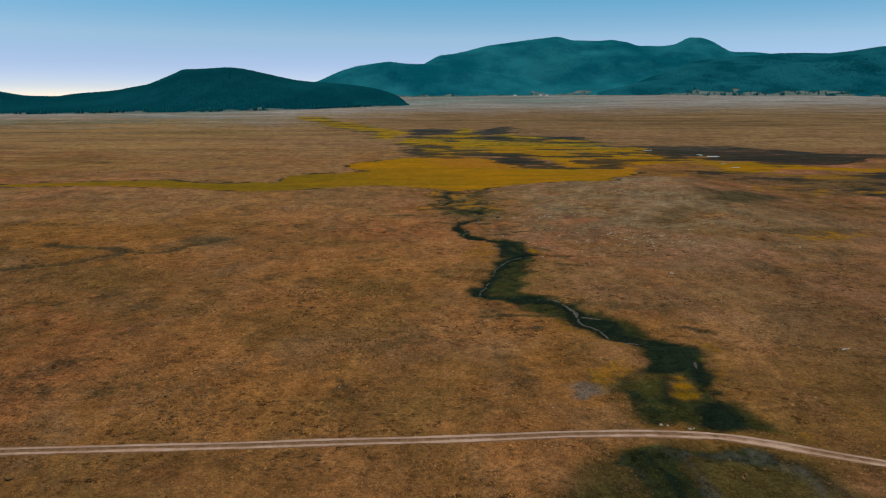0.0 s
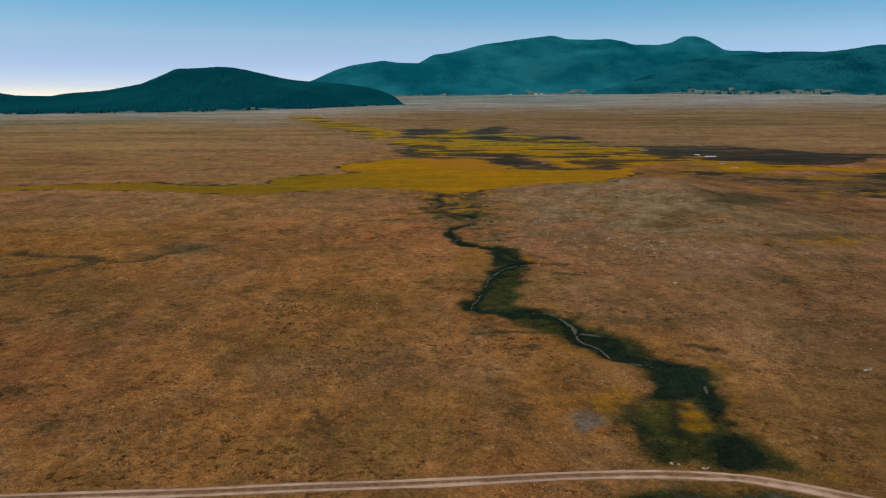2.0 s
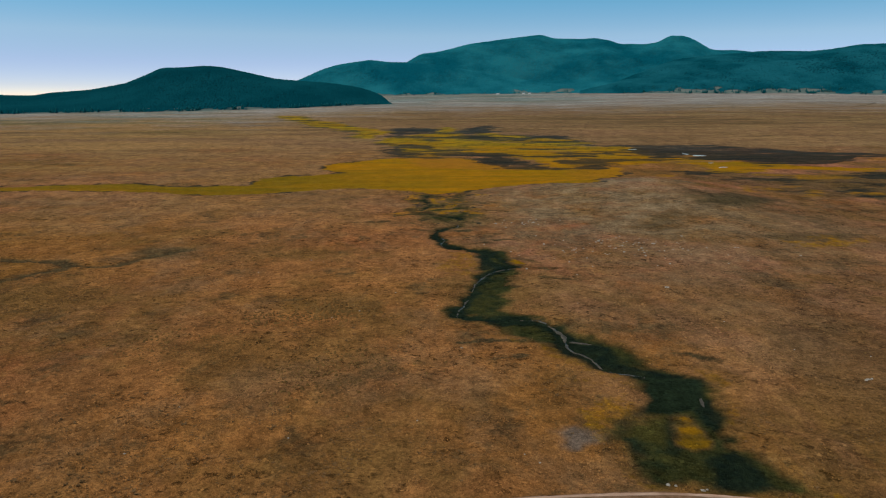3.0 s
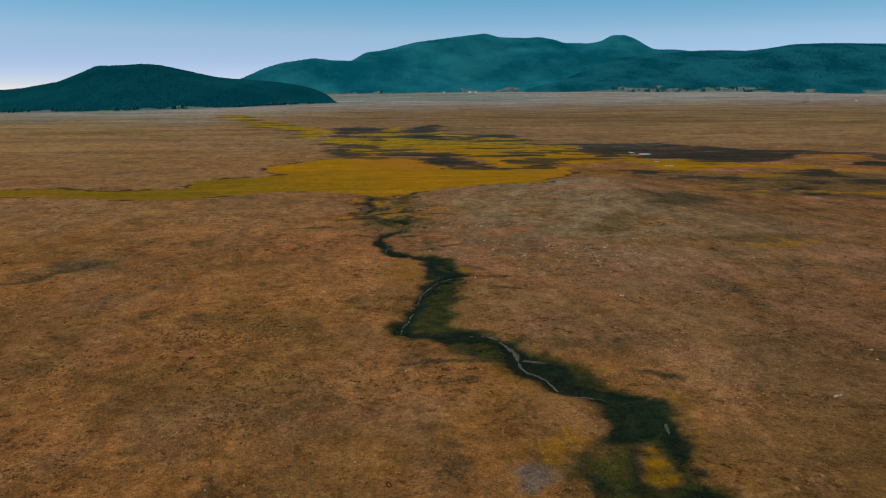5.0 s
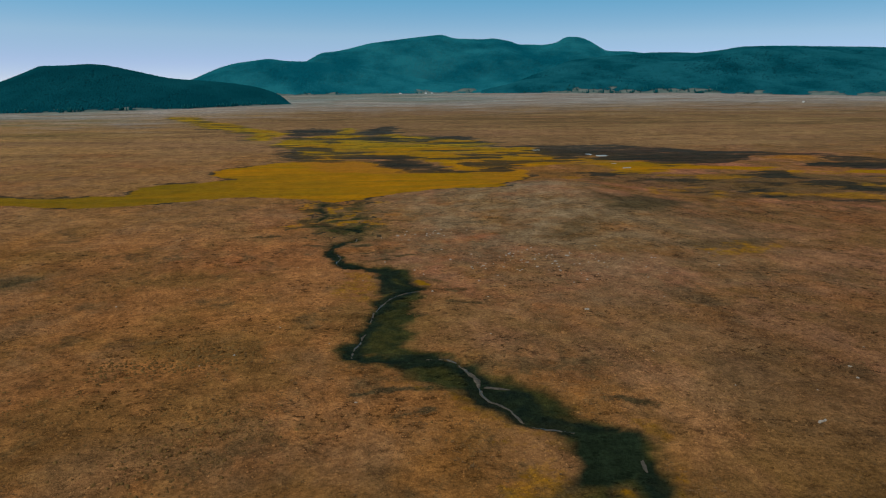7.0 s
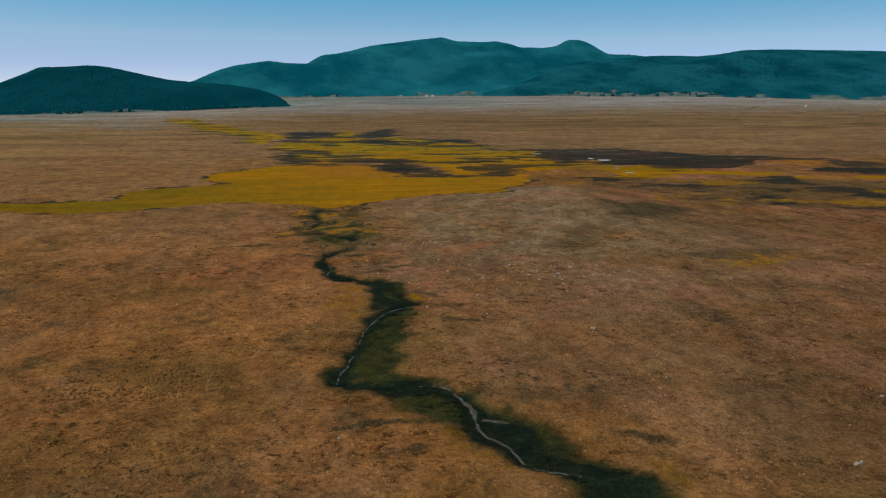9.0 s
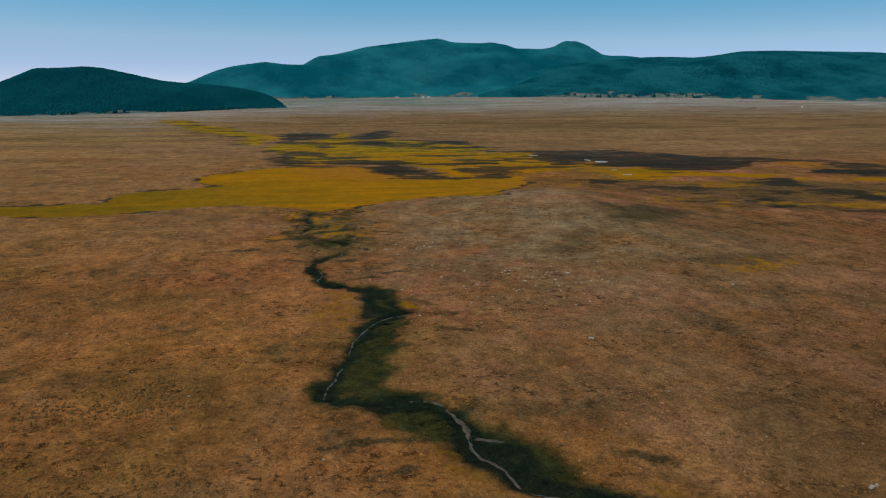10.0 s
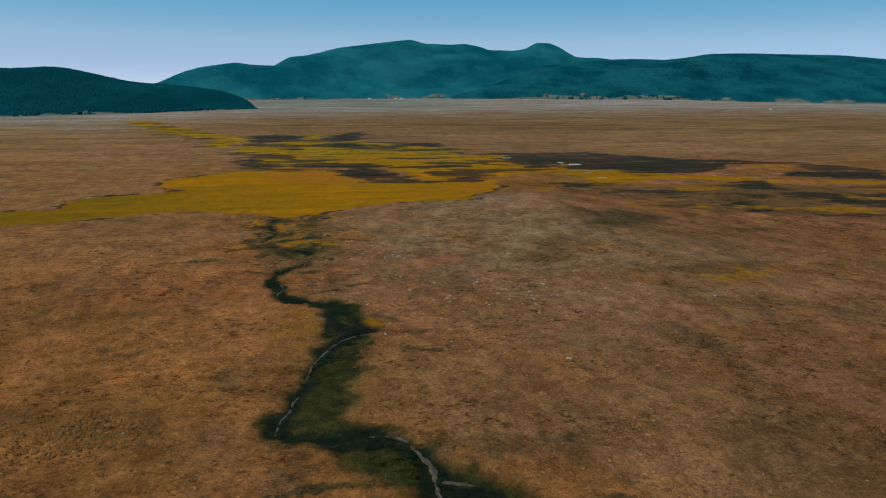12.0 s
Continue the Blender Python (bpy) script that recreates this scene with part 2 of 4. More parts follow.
PEAT_BAND = [(167, 767), (163, 683), (195, 707), (226, 705), (282, 696), (305, 674), (331, 632), (370, 610), (318, 529), (285, 511), (254, 506), (231, 517), (231, 543), (217, 541),
    (215, 556), (214, 586), (183, 566), (182, 622), (188, 682), (160, 672), (154, 700)]
PEAT_EAST = ([(164, 454), (177, 450), (170, 433), (158, 438)], [(365, 610), (392, 582), (403, 571), (412, 544), (420, 505), (371, 451), (353, 462), (329, 472), (339, 498), (370, 521),
    (393, 571), (362, 576), (323, 537)], [(268, 445), (284, 458), (281, 443), (283, 421), (283, 398), (283, 374), (292, 364), (273, 343), (261, 352), (258, 366), (261, 391), (260, 413),
    (251, 417)], [(-24, 664), (-15, 674), (-5, 586), (-8, 568), (-15, 593)], [(220, 372), (221, 360), (203, 327), (192, 322), (201, 346)])
YELLOW_RIGHT = ([(165, 393), (178, 387), (161, 347), (150, 350)], [(193, 371), (200, 365), (182, 334), (173, 334)], [(237, 347), (258, 348), (268, 336), (254, 321), (228, 329)])
RUSTY_RIGHT = [(331, 543), (365, 569), (386, 565), (361, 521), (343, 514), (340, 532)]
SIDE_STREAM = [(-170, 158), (-107.7, 178.8), (-101.9, 183.4), (-93.9, 187.8), (-92.1, 193.3), (-88.4, 198.7), (-87.2, 201.8)]
SIDE_BRANCH = [(-112.8, 210), (-102.1, 208), (-93.9, 207.7), (-87.8, 203.3), (-83.2, 201.3), (-75.6, 201.8), (-73.7, 210.1), (-69.4, 217.3), (-64.5, 224)]
BARE_SPOT = [(20, 103.6), (23.2, 105.2), (25.6, 101), (22.4, 98.4)]
STREAM_FINE = smooth_line(STREAM, 0.7)
ROAD_FINE = smooth_line(ROAD, 0.8)
SCARPS = ([(10, 139.2), (16.2, 140.2), (22, 141)], [(46, 132.2), (48.5, 131.2), (52.5, 129.4)], [(32.5, 186), (35, 184.4), (38.2, 182.6)], [(31, 197), (34.5, 195.2)], [(23, 178), (26, 176.5)],
          [(28, 300), (37, 296)], [(-20, 268), (-8, 272)], [(31.8, 207), (33.5, 202)], [(35, 197), (37, 194.5)], [(14.7, 130.3), (17.5, 131.2), (20.4, 132.2)])
FAR_TRACK = [(1000, 1706), (1085, 1790), (1180, 1920)]
HOLLOW = [(124, 329), (143, 346), (153, 341), (158, 325), (147, 308), (124.5, 291.6), (115.3, 299.1)]
CREST = [(92, 392), (101, 397), (114, 400), (124, 397), (131, 388), (136, 372)]
GREY_SPOTS = ([(77, 149), (84, 149), (88, 146), (82, 139.5), (75, 142)], [(-72, 213), (-73.9, 223), (-66.3, 225), (-63.6, 219.7), (-65.4, 210.3)], [(115, 238), (142, 245), (130, 225)], [(84, 274), (98, 282), (84, 250), (74, 255)])
FEN = [(120, 470), (185, 462), (330, 436), (480, 420), (520, 360), (400, 318), (260, 300), (175, 335), (140, 400)]
GOLD_SPOT = [(115, 231), (131, 239), (142, 235), (131, 223.5), (114, 222.5)]
MEANDERS = ([(1.5, 287.3), (5.3, 290.4), (9.5, 297.7), (15, 301), (19, 305)],
    [(3, 330), (6, 316), (11, 311), (16, 315)],
    [(8, 279.4), (12.1, 273.1), (16.2, 279.2), (19, 289.7)],
    [(2, 341), (7, 352), (11, 334)],
    [(20, 346), (24, 351), (29, 356)],
    [(13, 338), (18, 330)])
DASHES = ([(0.4, 266.3), (3.8, 263.6)],
    [(-0.2, 255.9), (3.7, 252.7)],
    [(17.9, 228.6), (22.2, 232.8)],
    [(13.9, 238.2), (17.2, 241.9)],
    [(29, 317), (33, 320)],
    [(26.9, 236.1), (30.8, 237.3)],
    [(15, 251.1), (18.7, 253.9)])


def valley(x, y):
    """The lie of the land without its small relief: level near by, rising towards the mountains' feet, with a low stony rise."""
    bearing = np.clip(x / np.maximum(y, 1), -0.55, 0.5)
    far = np.maximum(0, (y - 600) / 2600)
    z = 58 * far ** 1.3 * (1 + 1.1 * bearing)
    rise = np.exp(-0.5 * (((x - 113) / np.where(x > 113, 22, 33)) ** 2 + ((y - 374) / np.where(y > 374, 22, 85)) ** 2))
    return z + 5.0 * rise + 0.7 * fbm(x, y, 90, 2, 5) * step(60, 200, y)


def cover(x, y):
    """What grows where, plus painted haze and shade, as masks of 0 to 1."""
    wob = fbm(x, y, 5, 4, 21)
    wide = fbm(x, y, 38, 4, 22)
    m = {}
    near = np.minimum(area_distance(x, y, BELT_NEAR), area_distance(x, y, BELT_FAR))
    m["belt_d"] = near
    rag = fbm(x, y, 1.6, 3, 24)
    m["sedge"] = step(2.2, -1.1, near + 1.5 * wob + 0.6 * rag)
    core = np.minimum.reduce([area_distance(x, y, q) for q in (CORE, *CORE_SIDES)])
    m["core"] = step(0.9, -0.8, core + 0.9 * wob + 0.4 * rag)
    m["sedge"] = np.maximum(m["sedge"], m["core"])
    m["channel"] = step(1.6, 0.3, lines_distance(x, y, SUMP_LINES) + 0.8 * wob)
    m["channel"] = np.maximum(m["channel"], 0.8 * step(1.9, 0.4, lines_distance(x, y, ARMS) + 1.0 * wob))
    sump = area_distance(x, y, SUMP) + 1.3 * wob
    m["sump"] = step(2.6, -2.4, sump)
    m["mire"] = step(1.5, -1.5, np.abs(area_distance(x, y, SUMP_GRASS) - 2.2) - 2.4 + 1.5 * wob) * m["sump"]
    mud = step(1.2, -1.0, np.minimum(area_distance(x, y, SUMP_MUD), area_distance(x, y, SUMP_EDGE)) + 1.3 * wob + 0.6 * rag)
    m["mire"] = np.maximum(0.4 * m["mire"], 0.3 * mud)
    m["sump"] = np.maximum(m["sump"], mud)
    m["sedge"] = np.maximum(m["sedge"], mud)
    m["pond"] = step(1.0, -0.8, area_distance(x, y, POND) + 0.6 * wob)
    spots = np.minimum(area_distance(x, y, YELLOW_SPOT), area_distance(x, y, TIP_SPOT))
    m["spot"] = np.maximum(0.9 * step(1.0, -1.2, spots + 1.2 * wob) * (0.62 + 0.38 * step(-0.6, 0.2, rag)), 0.47 * step(4, -2, area_distance(x, y, ELBOW_SPOT) + 3 * wob))
    m["spot"] = np.maximum(m["spot"], 0.5 * step(5.0, 0.0, np.abs(near - 1.5) + 2.5 * wob + 1.8) * step(152, 140, y))
    m["spot"] = np.maximum(m["spot"], 0.52 * step(5.0, -4.0, area_distance(x, y, GOLD_BANK) + 3 * wob + 2 * rag))
    m["spot"] = np.maximum(m["spot"], 0.55 * step(6, -5, area_distance(x, y, GOLD_SPOT) + 5 * wob))
    m["olive"] = np.maximum(step(0.8, -0.8, area_distance(x, y, OLIVE_SPOT) + 0.8 * wob), 0.8 * step(1.2, -1.2, area_distance(x, y, SUMP_GRASS) + 1.2 * wob))
    meadow = area_distance(x, y, MEADOW) + 2.4 * wob
    m["meadow"] = step(1.3, -1.3, meadow) * (1 - 0.15 * step(-105, -150, x + 12 * wide))
    marsh = np.minimum(area_distance(x, y, MARSH), area_distance(x, y, TONGUE)) + 5 * wide + 3.5 * wob - 5
    lay = fbm(x * 0.22, y, 13, 4, 47)
    marsh = marsh + 7 * lay
    torn = step(-0.95, -0.35, fbm(x * 0.6, y, 24, 5, 31))
    m["marsh"] = step(6, -5, marsh) * (0.62 + 0.38 * torn)
    thin = step(-0.35, 0.3, fbm(x * 0.45, y, 26, 5, 39))
    m["marsh"] = np.maximum(m["marsh"], step(5, -4, area_distance(x, y, RIBBON) + 3 * wide + 3 * wob + 5 * lay) * (0.35 + 0.65 * thin))
    dark = np.minimum.reduce([area_distance(x, y, p) for p in (*DARK_SPOTS, PEAT_BAND, *PEAT_EAST)]) + 4 * wide + 3 * wob + 11 * fbm(x * 0.22, y, 15, 4, 48) + 1
    m["dark"] = step(6, -4, dark) * (0.7 + 0.3 * step(-0.35, 0.2, fbm(x * 0.4, y, 22, 5, 38)))
    fringe = step(-0.45, 0.25, fbm(x, y, 12, 4, 33))
    m["dark"] = np.maximum(m["dark"], step(3.4, 0.9, np.abs(meadow - 1.0)) * (0.2 + 0.8 * fringe) * step(340, 348, y) * 0.8)
    streaks = step(0.12, 0.4, fbm(x * 0.5, y, 20, 5, 34)) * step(30, -5, marsh)
    m["dark"] = np.maximum(m["dark"], streaks * step(430, 520, y) * 0.72)
    fen = step(8, -12, area_distance(x, y, FEN) + 10 * wide)
    m["dark"] = np.maximum(m["dark"], fen * step(0.05, 0.5, fbm(x * 0.5, y, 17, 5, 36)) * 0.6)
    m["spot"] = np.maximum(m["spot"], fen * step(0.1, 0.5, fbm(x * 0.5, y, 15, 5, 37)) * 0.6)
    m["hollow_fen"] = 0.5 * fen
    gold = np.minimum.reduce([area_distance(x, y, q) for q in YELLOW_RIGHT])
    m["spot"] = np.maximum(m["spot"], 0.62 * step(6, -5, gold + 5 * wide + 3 * wob))
    m["rusty"] = np.maximum(step(6, -8, area_distance(x, y, RUSTY) + 8 * wide), step(4, -4, area_distance(x, y, RUSTY_RIGHT) + 3 * wob))
    m["rusty"] = np.maximum(m["rusty"], 0.4 * step(9, -8, area_distance(x, y, RUSTY_EAST) + 8 * wide + 3 * wob))
    m["east"] = step(22, 40, x + 8 * wide)
    m["light"] = step(10, -25, x + 14 * wide) * step(225, 310, y + 25 * wide) * step(1500, 700, y) * (0.35 + 0.65 * step(-260, -130, x + 30 * wide))
    m["light"] = np.maximum(m["light"], 0.5 * step(24, 38, x + 5 * wide) * step(95, 62, x + 12 * wide) * step(100, 125, y + 8 * wide) * step(245, 200, y + 10 * wide))
    m["light"] = np.maximum(m["light"], 0.75 * step(120, 230, x + 30 * wide) * step(620, 720, y + 30 * wide) * step(1150, 880, y + 40 * wide))
    m["haze_and_olive"] = step(1900, 2400, y + 150 * wide) * step(-0.8, 0.3, fbm(x * 0.3, y, 75, 4, 40)) * step(0.32, 0.12, x / np.maximum(y, 1)) + 0.75 * step(700, 1000, y + 80 * wide) * step(-0.18, -0.3, x / np.maximum(y, 1)) * step(0.0, 0.5, fbm(x * 0.3, y, 60, 4, 44))
    d, along = line_distance(x, y, STREAM)
    m["wet_shade"] = np.maximum.reduce([step(2.4, 0.4, d + 0.9 * wob + 0.4), m["core"], m["channel"], m["mire"]])
    m["straw"] = step(520, 760, y + 60 * wide)
    m["tan"] = step(-60, -260, x + 60 * wide) * step(330, 520, y + 60 * wide)
    m["warm"] = step(34, -6, x + 10 * wide) * step(340, 250, y) * (0.35 + 0.65 * step(-0.45, -0.15, x / np.maximum(y, 1) + 0.05 * wide))
    m["dull"] = step(46, 80, x + 10 * wide) * step(360, 280, y) * (0.55 + 0.45 * step(190, 120, y))
    m["tail"] = step(35, -70, x + 25 * wide) * step(480, 430, y + 10 * wide)
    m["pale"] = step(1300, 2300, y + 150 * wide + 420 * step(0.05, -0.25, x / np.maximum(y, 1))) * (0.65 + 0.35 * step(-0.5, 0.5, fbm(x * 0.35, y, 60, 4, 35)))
    m["stream_d"], m["stream_s"] = d, along
    d = np.minimum(d, lines_distance(x, y, MEANDERS) + 0.3)
    up = step(222, 232, y) * step(362, 345, y)
    m["sedge"] = np.maximum(m["sedge"], up * step(2.9 + 1.6 * step(244, 258, y), 0.6, d + 1.3 * wob) * (0.5 + 0.5 * step(-0.55, 0.0, fbm(x, y, 6, 3, 25))))
    threads = step(0.2, 0.05, np.abs(fbm(x * 0.8, y * 0.5, 5, 4, 27))) * step(15, 6, d + 4 * wob)
    tangle = threads * step(252, 275, y) * up
    mouth = step(11, 5, d + 3 * wob) * step(256, 280, y) * up
    mouth = mouth * step(-0.3, 0.1, fbm(x, y * 0.8, 4.5, 4, 29))
    m["sedge"] = np.maximum(m["sedge"], 0.8 * mouth)
    m["dark"] = np.maximum(m["dark"], 0.9 * tangle)
    strands = up * step(2.9 + 1.6 * step(244, 258, y), 0.7, d + 1.3 * wob) * (0.25 + 0.75 * step(-0.55, 0.0, fbm(x, y, 6, 3, 25)))
    m["spot"] = np.maximum(m["spot"], up * (0.6 + 0.3 * step(-0.3, 0.3, fbm(x, y * 0.6, 9, 3, 28))) * step(12, 4, d + 4 * wob) * step(258, 290, y)) * (1 - strands) * (1 - 0.8 * tangle) * (1 - 0.85 * mouth)
    m["meadow"] = m["meadow"] * (1 - strands)
    m["spot"] = m["spot"] * (1 - m["pond"]) * (1 - 0.92 * m["core"])
    side = lines_distance(x, y, (SIDE_STREAM, SIDE_BRANCH))
    m["side"] = step(2.9, 0.7, side + 1.3 * wob + 0.6 * rag - 0.5)
    m["cut"] = m["side"]
    grey = np.minimum.reduce([area_distance(x, y, q) for q in GREY_SPOTS])
    m["hollow"] = np.maximum(0.9 * step(7, -6, area_distance(x, y, HOLLOW) + 6 * wide + 3 * wob), 0.6 * step(4, -4, grey + 4 * wide + 2 * wob))
    m["hollow"] = np.maximum(m["hollow"], m["hollow_fen"])
    m["hollow"] = np.maximum(m["hollow"], 0.9 * m["side"])
    scarp = lines_distance(x, y, (*SCARPS, *DASHES))
    m["hollow"] = np.maximum(m["hollow"], 0.95 * step(0.9, 0.1, scarp * (0.5 + 0.5 * step(230, 140, y)) + 0.8 * wob + 0.6 * rag))
    m["hollow"] = np.maximum(m["hollow"], 0.6 * step(9, 2, lines_distance(x, y, (FAR_TRACK,))))
    streak = lines_distance(x, y, GRAVEL_STREAKS)
    m["bare"] = np.maximum(0.85 * step(1.6, -1.6, area_distance(x, y, BARE_SPOT) + 1.8 * wob), 0.5 * step(1.3, 0.2, streak + 0.9 * wob + 0.5 * rag))
    m["bare"] = np.maximum(m["bare"], 0.75 * mud * step(-0.5, 0.3, fbm(x, y, 3, 3, 46)) * step(2.0, 4.0, lines_distance(x, y, SUMP_LINES[1:])))
    m["bare"] = np.maximum(m["bare"], 0.75 * np.exp(-0.5 * (((x - 90) / 14) ** 2 + ((y - 371) / 7) ** 2)) * step(-0.6, 0.3, wob))
    m["bare"] = np.maximum(m["bare"], 0.6 * step(7, 1, lines_distance(x, y, (CREST,)) + 3 * wob + 2 * wide))
    m["stony"] = np.maximum(np.exp(-0.5 * (((x - 80) / 44) ** 2 + ((y - 300) / 70) ** 2)), np.exp(-0.5 * (((x - 92) / 30) ** 2 + ((y - 368) / 10) ** 2)))
    m["road_d"] = line_distance(x, y, ROAD)[0]
    for k in ("dark", "rusty"):
        m[k] = m[k] * (1 - m["sedge"])
    return m


def height(x, y, m=None):
    x, y = np.asarray(x, float), np.asarray(y, float)
    m = cover(x, y) if m is None else m
    z = valley(x, y)
    z = z - 0.15 * step(2.5, -2.5, m["belt_d"]) - 0.35 * m["sump"] - 0.25 * m["meadow"]
    z = z - 0.28 * np.exp(-(m["stream_d"] / 0.9) ** 2) * step(356, 348, y) - 0.35 * m["cut"]
    rough = step(2.0, 3.2, m["road_d"])
    hump = 0.16 * np.abs(fbm(x, y, 2.2, 3, 41)) + 0.22 * fbm(x, y, 9, 3, 42)
    return z + rough * hump * step(900, 300, y) * (1 - 0.7 * m["meadow"])


def masks(m):
    """The sets of cover masks that the ground's materials read."""
    grass_a = np.stack([np.clip(m["sedge"] + m["sump"] * 0.8, 0, 1), np.clip(np.maximum.reduce([m["meadow"], m["marsh"], m["spot"]]), 0, 1), np.clip(m["dark"], 0, 1), m["pond"]], -1)
    grass_b = np.stack([m["rusty"], m["bare"], m["olive"], m["stony"]], -1)
    grass_c = np.stack([m["straw"], m["pale"], m["wet_shade"], m["hollow"]], -1)
    grass_d = np.stack([m["tan"], m["tail"], m["warm"], m["dull"]], -1)
    grass_e = np.stack([m["haze_and_olive"], m["east"], m["light"], np.ones_like(m["haze_and_olive"])], -1)
    return grass_a, grass_b, grass_c, grass_d, grass_e


# ---- materials ----
def material(name):
    ma = bpy.data.materials.new(name)
    ma.use_nodes = True
    nt = ma.node_tree
    return ma, nt, nt.nodes["Principled BSDF"]


def node(nt, kind, **values):
    n = nt.nodes.new(kind)
    for key, value in values.items():
        if isinstance(value, bpy.types.NodeSocket):
            nt.links.new(value, n.inputs[key.replace("_", " ")])
        else:
            n.inputs[key.replace("_", " ")].default_value = value
    return n


def mix(nt, fac, a, b, how="MIX"):
    n = nt.nodes.new("ShaderNodeMix")
    n.data_type, n.blend_type = "RGBA", how
    for socket, value in ((n.inputs[0], fac), (n.inputs[6], a), (n.inputs[7], b)):
        if isinstance(value, bpy.types.NodeSocket):
            nt.links.new(value, socket)
        elif isinstance(value, tuple):
            socket.default_value = (*value, 1)
        else:
            socket.default_value = value
    return n.outputs[2]


def remap(nt, value, a, b, lo=0.0, hi=1.0):
    n = nt.nodes.new("ShaderNodeMapRange")
    nt.links.new(value, n.inputs[0])
    for k, v in enumerate((a, b, lo, hi), 1):
        n.inputs[k].default_value = v
    return n.outputs[0]


def math_node(nt, op, a, b):
    n = nt.nodes.new("ShaderNodeMath")
    n.operation = op
    for socket, value in zip(n.inputs, (a, b)):
        if isinstance(value, bpy.types.NodeSocket):
            nt.links.new(value, socket)
        else:
            socket.default_value = value
    return n.outputs[0]


def grain(nt, scale, detail=5.0, rough=0.6, where=None, stretch=None, shift=0):
    n = nt.nodes.new("ShaderNodeTexNoise")
    n.inputs["Scale"].default_value, n.inputs["Detail"].default_value, n.inputs["Roughness"].default_value = scale, detail, rough
    where = where or nt.nodes.new("ShaderNodeTexCoord").outputs["Object"]
    if stretch or shift:
        mp = nt.nodes.new("ShaderNodeMapping")
        mp.inputs["Scale"].default_value = stretch or (1, 1, 1)
        mp.inputs["Location"].default_value = (shift * 371, shift * 913, 0)
        nt.links.new(where, mp.inputs[0])
        where = mp.outputs[0]
    nt.links.new(where, n.inputs["Vector"])
    return n.outputs["Fac"]


DRY, TAWNY, RUST, GREY_STRAW = (0.215, 0.086, 0.026), (0.25, 0.118, 0.040), (0.27, 0.098, 0.024), (0.21, 0.13, 0.066)
SEDGE, GOLD, OLIVE, PEAT, BARE = (0.008, 0.015, 0.010), (0.43, 0.175, 0.002), (0.060, 0.054, 0.014), (0.013, 0.019, 0.022), (0.135, 0.105, 0.085)


def grassland(name, tufts=False):
    """Dry autumn grass whose colour follows the cover masks; for the ground itself and for the tufts on it."""
    ma, nt, bsdf = material(name)
    a, b, g, e = (nt.nodes.new("ShaderNodeAttribute") for _ in range(4))
    a.attribute_name, b.attribute_name, g.attribute_name, e.attribute_name = "grass_a", "grass_b", "grass_c", "grass_d"
    sa, sb, sg, se = (nt.nodes.new("ShaderNodeSeparateColor") for _ in range(4))
    for at, sep in ((a, sa), (b, sb), (g, sg), (e, se)):
        nt.links.new(at.outputs["Color"], sep.inputs[0])
    h = nt.nodes.new("ShaderNodeAttribute")
    h.attribute_name = "grass_e"
    sh = nt.nodes.new("ShaderNodeSeparateColor")
    nt.links.new(h.outputs["Color"], sh.inputs[0])
    c = mix(nt, remap(nt, grain(nt, 0.035, 8, 0.72), 0.38, 0.62), DRY, TAWNY)
    c = mix(nt, remap(nt, grain(nt, 0.03, 8, 0.68, stretch=(1, 0.6, 1)), 0.5, 0.64, 0, 0.7), c, RUST)
    c = mix(nt, remap(nt, grain(nt, 0.05, 9, 0.74), 0.51, 0.64, 0, 0.8), c, (0.115, 0.062, 0.026))
    c = mix(nt, remap(nt, grain(nt, 0.026, 8, 0.72, stretch=(1, 0.6, 1)), 0.5, 0.62, 0, 0.6), c, (0.125, 0.066, 0.030))
    c = mix(nt, remap(nt, grain(nt, 0.013, 6, 0.66), 0.5, 0.62, 0, 0.6), c, (0.215, 0.10, 0.020))
    c = mix(nt, remap(nt, grain(nt, 0.085, 8, 0.72, stretch=(1, 0.7, 1)), 0.55, 0.68, 0, 0.6), c, GREY_STRAW)
    c = mix(nt, math_node(nt, "MULTIPLY", se.outputs["Blue"], remap(nt, grain(nt, 0.02, 7, 0.68, shift=3), 0.42, 0.58, 0.08, 0.8)), c, (0.325, 0.130, 0.040))
    c = mix(nt, remap(nt, grain(nt, 0.021, 8, 0.7, stretch=(1, 0.7, 1), shift=1), 0.5, 0.6, 0, 0.65), c, (0.185, 0.094, 0.027))
    c = mix(nt, remap(nt, grain(nt, 0.03, 8, 0.7, stretch=(1, 0.7, 1), shift=2), 0.53, 0.63, 0, 0.4), c, (0.20, 0.115, 0.058))
    c = mix(nt, remap(nt, grain(nt, 0.06, 9, 0.74, stretch=(1, 0.7, 1), shift=4), 0.55, 0.63, 0, 0.65), c, (0.088, 0.056, 0.024))
    c = mix(nt, math_node(nt, "MULTIPLY", e.outputs["Alpha"], 0.45), c, (0.150, 0.074, 0.034))
    c = mix(nt, remap(nt, grain(nt, 0.02, 8, 0.72, stretch=(1, 0.5, 1), shift=16), 0.5, 0.6, 0, 0.4), c, (0.28, 0.15, 0.062))
    c = mix(nt, math_node(nt, "MULTIPLY", remap(nt, grain(nt, 0.04, 6, 0.62, stretch=(1, 0.6, 1), shift=22), 0.48, 0.6, 0, 0.85), remap(nt, sh.outputs["Green"], 0, 1, 0.12, 1)), c, (0.325, 0.145, 0.072))
    c = mix(nt, remap(nt, grain(nt, 0.028, 7, 0.66, stretch=(1, 0.5, 1), shift=23), 0.54, 0.64, 0, 0.5), c, (0.10, 0.058, 0.026))
    drift = grain(nt, 0.011, 5, 0.58, stretch=(1, 0.7, 1), shift=19)
